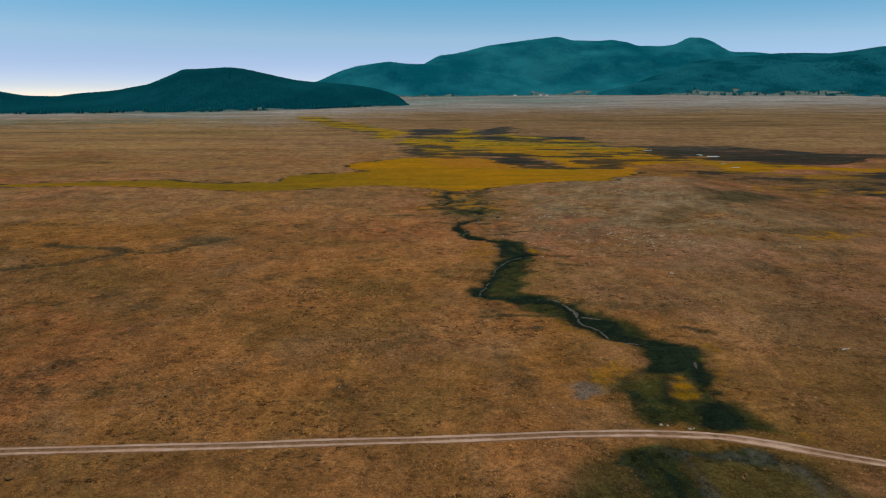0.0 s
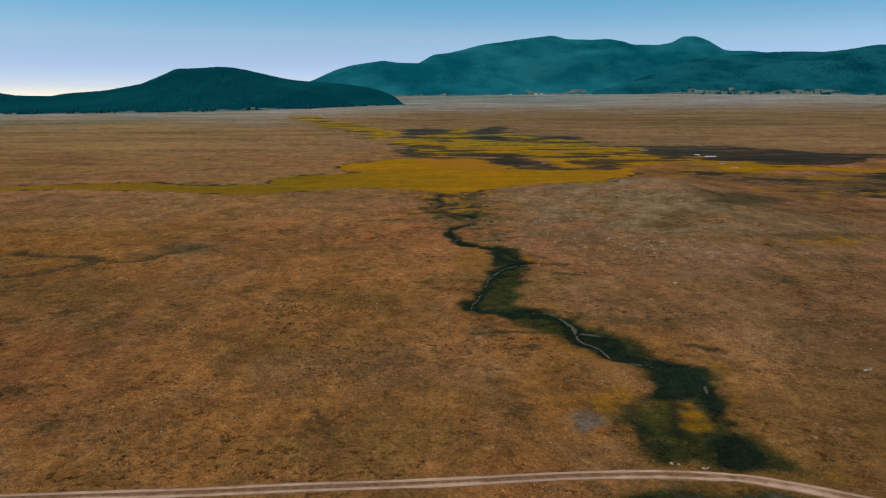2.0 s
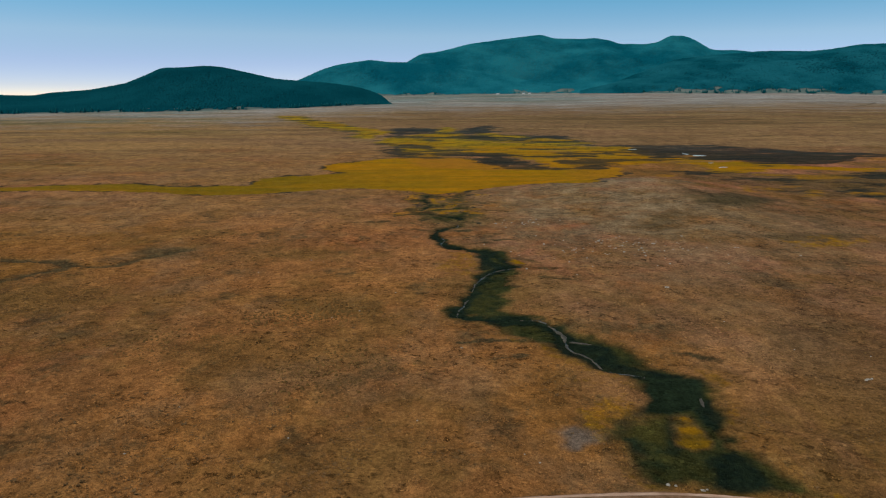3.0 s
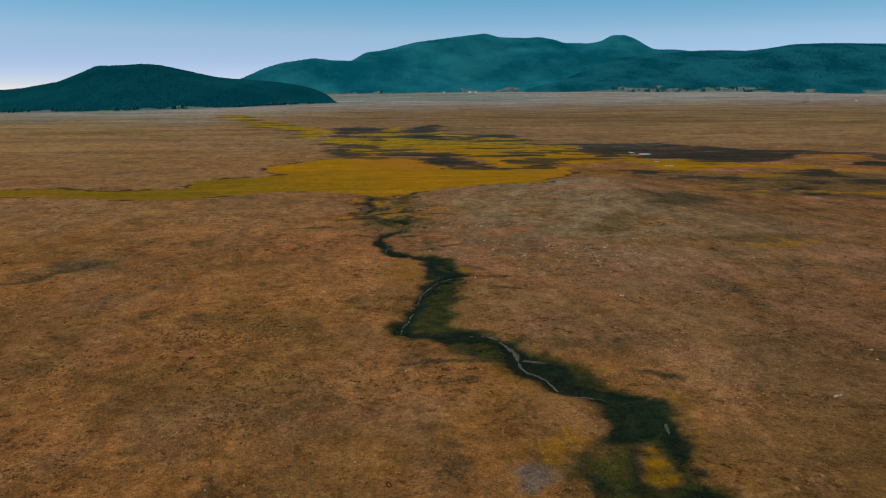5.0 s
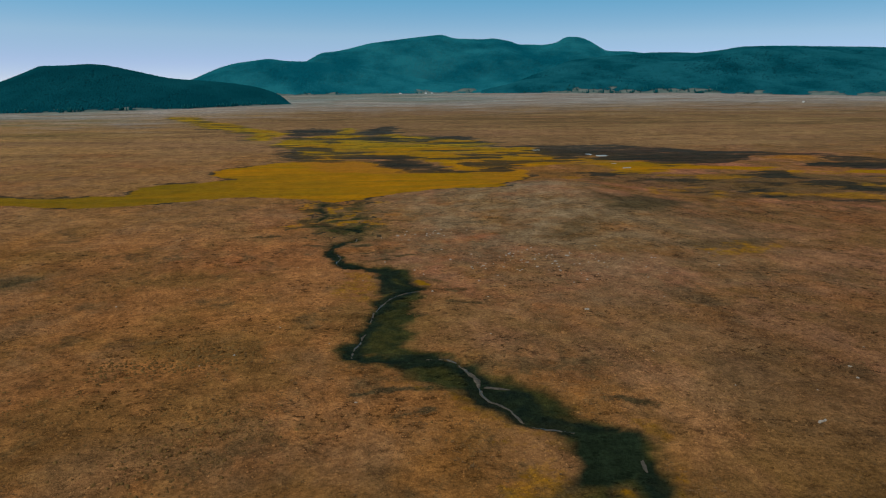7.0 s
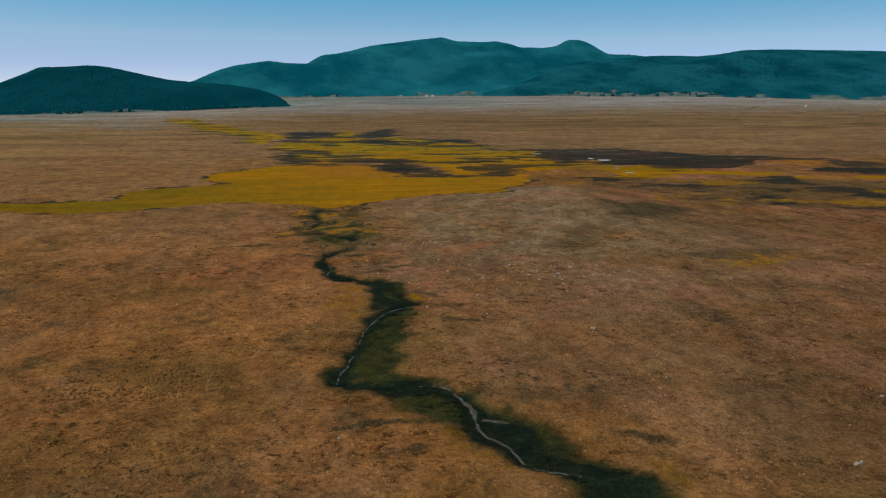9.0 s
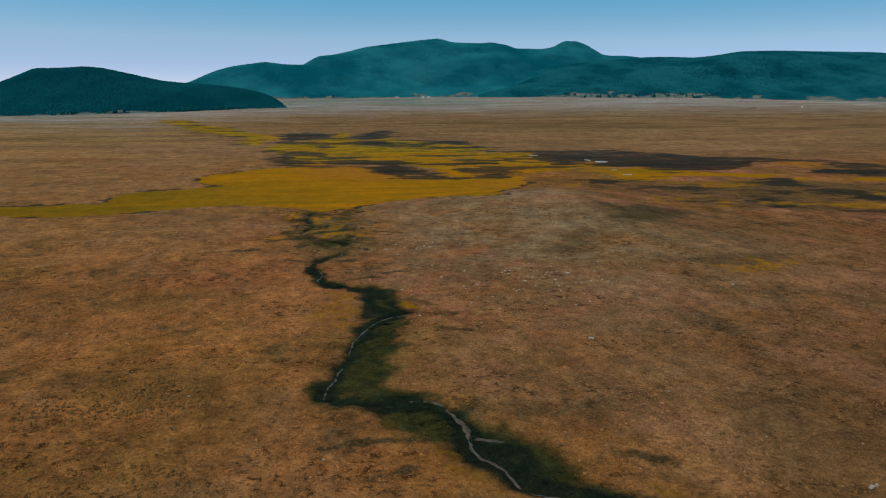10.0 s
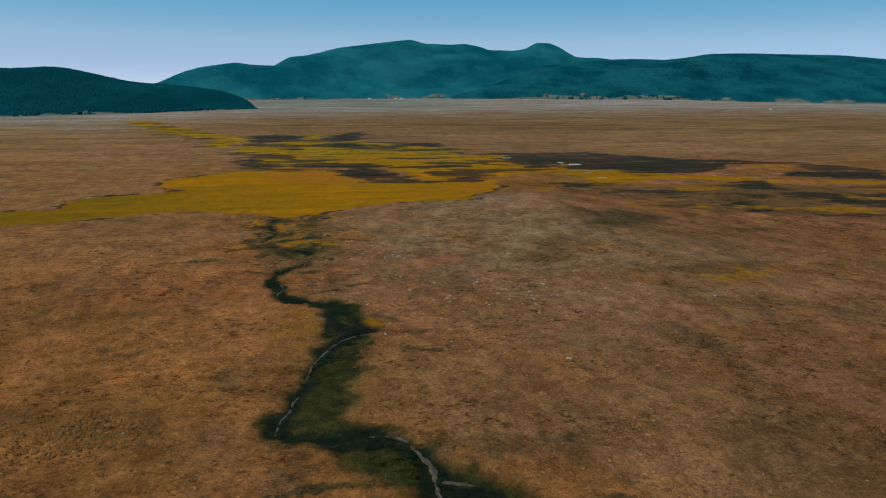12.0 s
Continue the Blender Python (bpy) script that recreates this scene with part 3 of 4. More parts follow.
    c = mix(nt, remap(nt, drift, 0.5, 0.6, 0, 0.7), c, (1.0, 1.02, 0.70), "MULTIPLY")
    c = mix(nt, remap(nt, drift, 0.48, 0.4, 0, 0.9), c, (1.16, 0.97, 1.04), "MULTIPLY")
    straw = mix(nt, remap(nt, grain(nt, 0.02, 9, 0.74, stretch=(0.3, 1, 1)), 0.42, 0.6), (0.12, 0.076, 0.034), (0.29, 0.18, 0.080))
    c = mix(nt, math_node(nt, "MULTIPLY", se.outputs["Blue"], remap(nt, grain(nt, 0.02, 7, 0.68, shift=3), 0.42, 0.58, 0.25, 0.85)), c, (0.345, 0.142, 0.046))
    c = mix(nt, remap(nt, grain(nt, 0.021, 8, 0.7, stretch=(1, 0.7, 1), shift=1), 0.5, 0.6, 0, 0.65), c, (0.185, 0.094, 0.027))
    c = mix(nt, remap(nt, grain(nt, 0.03, 8, 0.7, stretch=(1, 0.7, 1), shift=2), 0.53, 0.63, 0, 0.4), c, (0.20, 0.115, 0.058))
    c = mix(nt, remap(nt, grain(nt, 0.06, 9, 0.74, stretch=(1, 0.7, 1), shift=4), 0.55, 0.63, 0, 0.65), c, (0.088, 0.056, 0.024))
    c = mix(nt, math_node(nt, "MULTIPLY", e.outputs["Alpha"], 0.45), c, (0.150, 0.074, 0.034))
    straw = mix(nt, remap(nt, grain(nt, 0.009, 6, 0.66, stretch=(0.25, 1, 1)), 0.48, 0.6), straw, (0.22, 0.125, 0.062))
    c = mix(nt, math_node(nt, "MULTIPLY", sg.outputs["Red"], 0.85), c, straw)
    c = mix(nt, math_node(nt, "MULTIPLY", se.outputs["Red"], remap(nt, grain(nt, 0.016, 9, 0.74, stretch=(0.3, 1, 1), shift=5), 0.44, 0.58, 0.0, 0.9)), c, (0.345, 0.19, 0.068))
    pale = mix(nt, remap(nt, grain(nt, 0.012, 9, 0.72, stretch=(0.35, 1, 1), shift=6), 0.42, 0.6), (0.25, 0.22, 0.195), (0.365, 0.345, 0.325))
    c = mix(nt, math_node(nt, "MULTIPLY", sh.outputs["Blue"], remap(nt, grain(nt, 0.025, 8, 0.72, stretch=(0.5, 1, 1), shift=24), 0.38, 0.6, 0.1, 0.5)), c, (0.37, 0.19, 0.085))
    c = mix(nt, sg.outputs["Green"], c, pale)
    haze_and_olive = mix(nt, remap(nt, grain(nt, 0.01, 8, 0.7, stretch=(0.4, 1, 1), shift=20), 0.42, 0.6), (0.10, 0.168, 0.155), (0.20, 0.262, 0.245))
    haze_and_olive = mix(nt, sg.outputs["Green"], (0.145, 0.108, 0.030), haze_and_olive)
    c = mix(nt, math_node(nt, "MULTIPLY", sh.outputs["Red"], 0.8), c, haze_and_olive)
    c = mix(nt, math_node(nt, "MULTIPLY", b.outputs["Alpha"], remap(nt, grain(nt, 0.05, 8, 0.74), 0.36, 0.58)), c, (0.245, 0.165, 0.092))
    c = mix(nt, g.outputs["Alpha"], c, (0.074, 0.054, 0.025))
    c = mix(nt, sb.outputs["Green"], c, BARE)
    gold = mix(nt, remap(nt, grain(nt, 0.05, 7, 0.7, stretch=(0.6, 1.4, 1)), 0.4, 0.62), GOLD, (0.33, 0.15, 0.002))
    gold = mix(nt, remap(nt, grain(nt, 0.012, 6, 0.66), 0.48, 0.62, 0, 0.7), gold, (0.27, 0.145, 0.003))
    gold = mix(nt, math_node(nt, "MULTIPLY", sg.outputs["Red"], remap(nt, grain(nt, 0.02, 8, 0.72, stretch=(0.5, 1.2, 1), shift=9), 0.38, 0.58, 0, 0.9)), gold, (0.41, 0.272, 0.012))
    gold = mix(nt, math_node(nt, "MULTIPLY", se.outputs["Green"], remap(nt, grain(nt, 0.03, 7, 0.7, stretch=(0.3, 1.6, 1), shift=12), 0.36, 0.6, 0.4, 1.0)), gold, (0.155, 0.102, 0.006))
    gold = mix(nt, remap(nt, grain(nt, 0.035, 7, 0.72, stretch=(0.22, 1.8, 1), shift=13), 0.45, 0.6, 0, 0.7), gold, (0.21, 0.12, 0.006))
    torn = math_node(nt, "MULTIPLY", remap(nt, grain(nt, 0.045, 10, 0.8, stretch=(0.4, 1.5, 1)), 0.5, 0.6, 0, 0.8), remap(nt, sg.outputs["Red"], 0, 1, 0.15, 1))
    creek = grain(nt, 0.02, 6, 0.6, stretch=(0.45, 1.1, 1), shift=11)
    creek = remap(nt, math_node(nt, "ABSOLUTE", math_node(nt, "SUBTRACT", creek, 0.5), 0.0), 0.004, 0.022, 1.0, 0.0)
    torn = math_node(nt, "MAXIMUM", torn, math_node(nt, "MULTIPLY", creek, remap(nt, sg.outputs["Red"], 0.2, 1, 0, 0.95)))
    gold = mix(nt, torn, gold, (0.060, 0.062, 0.016))
    fray = math_node(nt, "MULTIPLY", remap(nt, grain(nt, 0.045, 9, 0.76, stretch=(0.4, 1.2, 1), shift=7), 0.34, 0.66, -0.55, 0.7), sg.outputs["Red"])
    ragged = math_node(nt, "ADD", math_node(nt, "ADD", sa.outputs["Green"], remap(nt, grain(nt, 0.5, 7, 0.75), 0.3, 0.7, -0.3, 0.3)), fray)
    ragged = remap(nt, ragged, 0.3, 0.7)
    c = mix(nt, math_node(nt, "MULTIPLY", ragged, math_node(nt, "POWER", sa.outputs["Green"], 0.35)), c, gold)
    c = mix(nt, math_node(nt, "MULTIPLY", sb.outputs["Red"], remap(nt, grain(nt, 0.03, 7, 0.7, stretch=(0.3, 1.4, 1), shift=14), 0.36, 0.6, 0.4, 0.85)), c, (0.34, 0.132, 0.014))
    peat = math_node(nt, "ADD", sa.outputs["Blue"], remap(nt, grain(nt, 0.06, 9, 0.78, stretch=(0.4, 1.2, 1), shift=8), 0.36, 0.64, -0.42, 0.45))
    peat = math_node(nt, "MULTIPLY", remap(nt, peat, 0.36, 0.6), math_node(nt, "POWER", sa.outputs["Blue"], 0.3))
    bog = mix(nt, remap(nt, grain(nt, 0.03, 7, 0.72, stretch=(0.35, 1.3, 1), shift=15), 0.4, 0.58), PEAT, (0.026, 0.039, 0.038))
    bog = mix(nt, sg.outputs["Red"], (0.024, 0.026, 0.020), bog)
    rifts = math_node(nt, "MAXIMUM", remap(nt, grain(nt, 0.07, 7, 0.7, stretch=(0.14, 1.5, 1), shift=25), 0.40, 0.56, 0.74, 1.0), remap(nt, sg.outputs["Red"], 0, 1, 0.9, 0.0))
    c = mix(nt, math_node(nt, "MULTIPLY", peat, rifts), c, bog)
    sedge = mix(nt, remap(nt, grain(nt, 0.22, 7, 0.72), 0.36, 0.66), (0.019, 0.026, 0.011), OLIVE)
    sedge = mix(nt, sg.outputs["Blue"], sedge, mix(nt, remap(nt, grain(nt, 0.3, 7, 0.72, shift=21), 0.4, 0.62), SEDGE, (0.016, 0.024, 0.012)))
    sedge = mix(nt, a.outputs["Alpha"], sedge, (0.015, 0.024, 0.012))
    sedge = mix(nt, math_node(nt, "MULTIPLY", sb.outputs["Green"], 0.8), sedge, (0.085, 0.078, 0.066))
    sedge = mix(nt, math_node(nt, "MULTIPLY", sb.outputs["Blue"], 0.85), sedge, (0.060, 0.050, 0.012))
    c = mix(nt, math_node(nt, "MULTIPLY", sa.outputs["Red"], math_node(nt, "SUBTRACT", 1.0, math_node(nt, "MULTIPLY", sa.outputs["Green"], 0.85))), c, sedge)
    if tufts:
        island = nt.nodes.new("ShaderNodeNewGeometry").outputs["Random Per Island"]
        f = math_node(nt, "MULTIPLY", remap(nt, island, 0, 1, 0.62, 1.42), remap(nt, grain(nt, 0.3, 6, 0.7), 0.5, 0.64, 1.0, 0.6))
        c = mix(nt, 1.0, c, node(nt, "ShaderNodeCombineColor", Red=f, Green=f, Blue=f).outputs[0], "MULTIPLY")
    else:
        speck = remap(nt, grain(nt, 1.7, 7, 0.8), 0.35, 0.66, 0.5, 1.42)
        mottle = remap(nt, grain(nt, 0.35, 6, 0.7), 0.35, 0.66, 0.72, 1.2)
        f = math_node(nt, "MULTIPLY", speck, mottle)
        f = math_node(nt, "MULTIPLY", f, remap(nt, grain(nt, 0.12, 9, 0.78, stretch=(1, 0.6, 1)), 0.36, 0.6, 0.62, 1.25))
        grit = math_node(nt, "MULTIPLY", remap(nt, grain(nt, 0.55, 8, 0.75, shift=17), 0.53, 0.60), remap(nt, grain(nt, 0.045, 5, 0.6, shift=18), 0.44, 0.58, 0.15, 0.75))
        f = math_node(nt, "MULTIPLY", f, math_node(nt, "SUBTRACT", 1.06, grit))
        even = math_node(nt, "MULTIPLY", sa.outputs["Green"], 0.55)
        c = mix(nt, math_node(nt, "SUBTRACT", 1.0, even), c, node(nt, "ShaderNodeCombineColor", Red=f, Green=f, Blue=f).outputs[0], "MULTIPLY")
        bump = node(nt, "ShaderNodeBump", Strength=0.9, Distance=0.35, Height=grain(nt, 1.3, 8, 0.78))
        nt.links.new(bump.outputs[0], bsdf.inputs["Normal"])
    nt.links.new(c, bsdf.inputs["Base Color"])
    bsdf.inputs["Roughness"].default_value, bsdf.inputs["Specular IOR Level"].default_value = 0.95, 0.02
    return ma


def two_tone(name, a, b, scale, roughness=0.9, bump=0.3, depth=0.1, specular=0.2):
    """A matt natural surface of two colours, broken at two scales."""
    ma, nt, bsdf = material(name)
    c = mix(nt, remap(nt, grain(nt, scale, 7, 0.7), 0.35, 0.65), a, b)
    f = remap(nt, grain(nt, scale * 9, 5, 0.7), 0.3, 0.7, 0.75, 1.2)
    c = mix(nt, 1.0, c, node(nt, "ShaderNodeCombineColor", Red=f, Green=f, Blue=f).outputs[0], "MULTIPLY")
    nt.links.new(c, bsdf.inputs["Base Color"])
    nt.links.new(node(nt, "ShaderNodeBump", Strength=bump, Distance=depth, Height=grain(nt, scale * 5, 6, 0.7)).outputs[0], bsdf.inputs["Normal"])
    bsdf.inputs["Roughness"].default_value, bsdf.inputs["Specular IOR Level"].default_value = roughness, specular
    return ma


def needles(name, dark, light, scale):
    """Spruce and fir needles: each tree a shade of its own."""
    ma, nt, bsdf = material(name)
    geo = nt.nodes.new("ShaderNodeNewGeometry")
    f = math_node(nt, "ADD", math_node(nt, "MULTIPLY", geo.outputs["Random Per Island"], 0.22), math_node(nt, "MULTIPLY", remap(nt, grain(nt, scale, 8, 0.64, stretch=(1, 0.6, 1.6)), 0.40, 0.62), 0.85))
    nt.links.new(mix(nt, f, dark, light), bsdf.inputs["Base Color"])
    bsdf.inputs["Roughness"].default_value, bsdf.inputs["Specular IOR Level"].default_value = 0.9, 0.0
    return ma


GROUND = grassland("dry_grassland")
TUFTS = grassland("grass_tufts", True)
DIRT, dt, db = material("pale_dirt")
worn = dt.nodes.new("ShaderNodeAttribute")
worn.attribute_name = "worn"
tread = mix(dt, remap(dt, grain(dt, 0.35, 7, 0.7), 0.36, 0.64), (0.52, 0.34, 0.25), (0.38, 0.22, 0.145))
verge = mix(dt, remap(dt, grain(dt, 1.2, 7, 0.7), 0.36, 0.64), (0.13, 0.068, 0.032), (0.24, 0.13, 0.075))
loose = math_node(dt, "ADD", worn.outputs["Fac"], remap(dt, grain(dt, 0.09, 6, 0.7), 0.48, 0.68, -0.3, 0.3))
dt.links.new(mix(dt, remap(dt, loose, 0.3, 0.8), verge, tread), db.inputs["Base Color"])
dt.links.new(node(dt, "ShaderNodeBump", Strength=0.5, Distance=0.08, Height=grain(dt, 2.5, 6, 0.7)).outputs[0], db.inputs["Normal"])
db.inputs["Roughness"].default_value, db.inputs["Specular IOR Level"].default_value = 0.95, 0.1
GRAVEL = two_tone("wet_gravel", (0.125, 0.10, 0.075), (0.030, 0.027, 0.020), 0.9, 0.7, 0.5)
STONE = two_tone("pale_stone", (0.40, 0.345, 0.285), (0.23, 0.20, 0.165), 1.5, 0.85, 0.4)
BARK = two_tone("bark", (0.09, 0.06, 0.045), (0.05, 0.035, 0.028), 0.8)
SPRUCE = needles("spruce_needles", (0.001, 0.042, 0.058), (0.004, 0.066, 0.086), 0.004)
HAZED_FIR = needles("hazed_fir_needles", (0.001, 0.076, 0.112), (0.014, 0.156, 0.198), 0.0035)
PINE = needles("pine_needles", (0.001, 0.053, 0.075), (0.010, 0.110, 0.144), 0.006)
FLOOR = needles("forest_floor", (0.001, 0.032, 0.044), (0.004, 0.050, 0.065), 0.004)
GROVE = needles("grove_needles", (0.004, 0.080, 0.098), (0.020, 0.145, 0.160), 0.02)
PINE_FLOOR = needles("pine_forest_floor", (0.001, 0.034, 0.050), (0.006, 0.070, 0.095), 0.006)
HAZED_FIR_FLOOR = needles("hazed_fir_forest_floor", (0.001, 0.062, 0.090), (0.018, 0.142, 0.175), 0.0035)
for ma in (FLOOR, PINE_FLOOR, HAZED_FIR_FLOOR):      # open pale grass below the wood's edge, tinted blue-green with painted haze
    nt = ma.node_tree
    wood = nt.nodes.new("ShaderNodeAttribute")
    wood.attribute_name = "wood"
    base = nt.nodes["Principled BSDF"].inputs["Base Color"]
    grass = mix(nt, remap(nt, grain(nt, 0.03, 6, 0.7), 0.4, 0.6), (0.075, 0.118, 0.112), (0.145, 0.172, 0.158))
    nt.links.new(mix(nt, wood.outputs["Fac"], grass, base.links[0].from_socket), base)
PLASTER = two_tone("white_boards", (0.75, 0.74, 0.72), (0.66, 0.65, 0.63), 0.5)
TIN = two_tone("pale_tin_roof", (0.62, 0.62, 0.62), (0.5, 0.5, 0.5), 0.5, 0.5)
TUSSOCK = needles("tussock_grass", (0.11, 0.060, 0.022), (0.215, 0.118, 0.040), 0.2)
BRUSH = needles("brown_brush", (0.10, 0.058, 0.027), (0.20, 0.11, 0.048), 0.15)
WATER, wt, wb = material("water")
wb.inputs["Base Color"].default_value = (0.10, 0.11, 0.11, 1)
wb.inputs["Roughness"].default_value, wb.inputs["IOR"].default_value = 0.12, 1.33
wt.links.new(node(wt, "ShaderNodeBump", Strength=0.25, Distance=0.05, Height=grain(wt, 3.0, 4, 0.6)).outputs[0], wb.inputs["Normal"])

GLINT_WATER, mt, mb = material("glint_white_water")
mt.links.new(mix(mt, remap(mt, grain(mt, 0.4, 4, 0.6), 0.4, 0.6), (0.62, 0.63, 0.62), (0.45, 0.47, 0.47)), mb.inputs["Base Color"])
mb.inputs["Roughness"].default_value, mb.inputs["IOR"].default_value = 0.2, 1.33

# ---- ground: one sheet to the horizon ----
ys, y = [-2500, -1500, -900, -500, -250, -100, -30, 10, 35], 50.0
while y < 4950:
    ys.append(y)
    y += 0.55 if y < 75 else max(0.32, 0.32 * (y / 165) ** 1.7) if y < 2600 else 80
ys = np.array(ys + [5000.0])
us = np.linspace(-0.72, 1.0, 580)
spread = np.maximum(ys, 40)[:, None] + 20
dense = us[None, :] * spread
out = np.array([0.004, 0.012, 0.03, 0.07, 0.15, 0.3, 0.55, 1.0])[None, :]
left, right = dense[:, :1], dense[:, -1:]
gx = np.concatenate([(left + (-6000 - left) * out)[:, ::-1], dense, right + (6000 - right) * out], 1)
gy = np.repeat(ys[:, None], gx.shape[1], 1)
rows_n, cols_n = gx.shape
gx, gy = gx.ravel(), gy.ravel()
ground_cover = cover(gx, gy)
gz = height(gx, gy, ground_cover)
i = np.arange(rows_n * cols_n).reshape(rows_n, cols_n)
quads = np.stack([i[:-1, :-1], i[:-1, 1:], i[1:, 1:], i[1:, :-1]], -1).reshape(-1, 4)
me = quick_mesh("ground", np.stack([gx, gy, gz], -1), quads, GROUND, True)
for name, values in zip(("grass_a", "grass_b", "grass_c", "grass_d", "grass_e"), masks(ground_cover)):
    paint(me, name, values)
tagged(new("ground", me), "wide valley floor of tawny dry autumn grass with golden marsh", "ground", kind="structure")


# ---- road ----
def ribbon(name, line, profile, mat, lift=0.0):
    """A strip along a line. profile: offsets across and heights above the ground for each point of its cross-section, for a place along it."""
    pts = np.array(line)
    way = np.gradient(pts, axis=0)
    way /= np.linalg.norm(way, axis=1)[:, None]
    side = np.stack([way[:, 1], -way[:, 0]], -1)
    run = np.concatenate([[0], np.cumsum(np.linalg.norm(np.diff(pts, axis=0), axis=1))])
    section = [profile(s) for s in run]
    k = len(section[0])
    off = np.array([[p[0] for p in sec] for sec in section])
    up = np.array([[p[1] for p in sec] for sec in section])
    x, y = pts[:, :1] + side[:, :1] * off, pts[:, 1:] + side[:, 1:] * off
    z = height(x.ravel(), y.ravel()).reshape(x.shape) + up + lift
    i = np.arange(x.size).reshape(x.shape)
    quads = np.stack([i[:-1, :-1], i[:-1, 1:], i[1:, 1:], i[1:, :-1]], -1).reshape(-1, 4)
    return quick_mesh(name, np.stack([x, y, z], -1).reshape(-1, 3), quads, mat, True)


def road_profile(s):
    w = 0.08 * math.sin(s * 0.31) + 0.05 * math.sin(s * 1.3) + 0.05 * math.sin(s * 3.1)
    return [(-1.2 - w, -0.08), (-1.08 - w, 0.04), (-0.98, 0.0), (-0.84, -0.03), (-0.5, -0.02), (-0.3, 0.07), (0, 0.11), (0.3, 0.07), (0.5, -0.02), (0.84, -0.03), (0.98, 0.0), (1.08 + w, 0.04), (1.2 + w, -0.08)]


road = ribbon("road", ROAD_FINE, road_profile, DIRT, 0.04)
bare_crown = np.clip((np.array(ROAD_FINE)[:, :1] - 28) / 10, 0, 1)      # the grass between the tracks gives out past the culvert
worn = np.array([[0.1, 0.25, 0.75, 1, 1, 0.4, 0.1, 0.4, 1, 1, 0.75, 0.25, 0.1]])
worn = np.maximum(worn, bare_crown * 0.62 * (np.abs(np.arange(13) - 6) < 5)[None, :]).ravel()
paint(road, "worn", np.stack([worn] * 4, -1))
tagged(new("road", road), "pale dirt two-track road across the dry grassland", "road", kind="structure")


# ---- mountains ----
def wood_edge(x, y, seed):
    """How far up a slope the wood begins: a ragged line with open glades at the foot."""
    east = step(0.26, 0.36, x / y) * step(0.585, 0.555, x / y)
    return 0.028 + 0.035 * east + (0.045 + 0.03 * east) * fbm(x, y, 60, 4, seed) + 0.03 * step(0.1, 0.5, fbm(x, y, 200, 3, seed + 9))


def mountain(name, label, ridge, foot, depth, floor, relief, seed):
    """A wooded mountain: ridge and foot are (bearing, distance, height) along it, with the bearing as x / y seen from the valley's near end."""
    b = np.linspace(ridge[0][0], ridge[-1][0], 260)
    rb, rd, rh = (np.interp(b, [p[0] for p in ridge], [p[k] for p in ridge]) for k in (0, 1, 2))
    for _ in range(2):
        rh = np.convolve(np.pad(rh, 1, mode="edge"), [0.25, 0.5, 0.25], "valid")
    fd = np.interp(b, [p[0] for p in foot], [p[1] for p in foot])
    s = np.concatenate([np.linspace(-0.06, 0.2, 20), np.linspace(0.22, 1, 36), np.linspace(1.04, 1.9, 12)])
    B, S = np.meshgrid(b, s)
    D = fd[None, :] + (rd - fd)[None, :] * S
    X, Y = B * D, D
    Z0 = valley(X, Y)
    up = np.where(S < 1, step(-0.25, 1.05, S) - step(-0.25, 1.05, 0 * S), 0)
    up = up / (1 - float(step(-0.25, 1.05, np.array(0.0))) )
    up = np.where(S < 1, np.maximum(up, -0.02), 1 - 0.9 * (np.maximum(S - 1, 0) / 0.9) ** 1.5)
    fold = relief * fbm(X, Y, depth, 4, seed) * step(0, 0.35, S) * step(1.0, 0.6, S)
    Z = Z0 + (rh[None, :] - Z0) * up + fold
    i = np.arange(X.size).reshape(X.shape)
    quads = np.stack([i[:-1, :-1], i[:-1, 1:], i[1:, 1:], i[1:, :-1]], -1).reshape(-1, 4)
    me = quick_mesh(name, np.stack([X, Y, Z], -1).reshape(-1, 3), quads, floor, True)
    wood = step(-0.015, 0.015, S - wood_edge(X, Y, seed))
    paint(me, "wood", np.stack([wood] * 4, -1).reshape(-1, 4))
    ob = new(name, me)
    tagged(ob, label, "mountain", kind="structure")
    return X, Y, Z, S


def high(eye, rows):
    """Rows of bearing, rise over the run, and distance, as (bearing, distance, height), seen from the height of the flight."""
    return [(b, d, eye + r * d) for b, r, d in rows]


LEFT_RIDGE = high(42, [(-1.1, 0.05, 2500), (-0.8, 0.035, 2500), (-0.65, 0.016, 2500), (-0.575, 0.0072, 2500), (-0.546, 0.0022, 2500), (-0.498, 0.0016, 2500), (-0.486, 0.0045, 2500), (-0.426, 0.0094, 2550), (-0.381, 0.0177, 2600),
                       (-0.35, 0.0302, 2650), (-0.335, 0.0375, 2650), (-0.305, 0.0383, 2700), (-0.276, 0.0406, 2700), (-0.253, 0.0385, 2700), (-0.217, 0.0307, 2700), (-0.187, 0.0243, 2700),
                       (-0.165, 0.0222, 2650), (-0.127, 0.0200, 2600), (-0.10, 0.0172, 2540), (-0.08, 0.0138, 2480), (-0.064, 0.0095, 2420), (-0.05, 0.0042, 2360), (-0.042, -0.001, 2340), (-0.036, -0.012, 2330)])
LEFT_FOOT = [(-1.1, 1620), (-0.44, 1720), (-0.3, 1790), (-0.165, 1900), (-0.04, 2160)]
MID_RIDGE = high(42, [(-0.26, 0.005, 3700), (-0.2, 0.012, 3700), (-0.157, 0.0237, 3700), (-0.127, 0.0369, 3700), (-0.105, 0.0435, 3700), (-0.064, 0.0495, 3700), (-0.037, 0.0467, 3700), (-0.011, 0.0466, 3700), (0.05, 0.04, 3650), (0.12, 0.028, 3600), (0.2, 0.015, 3500)])
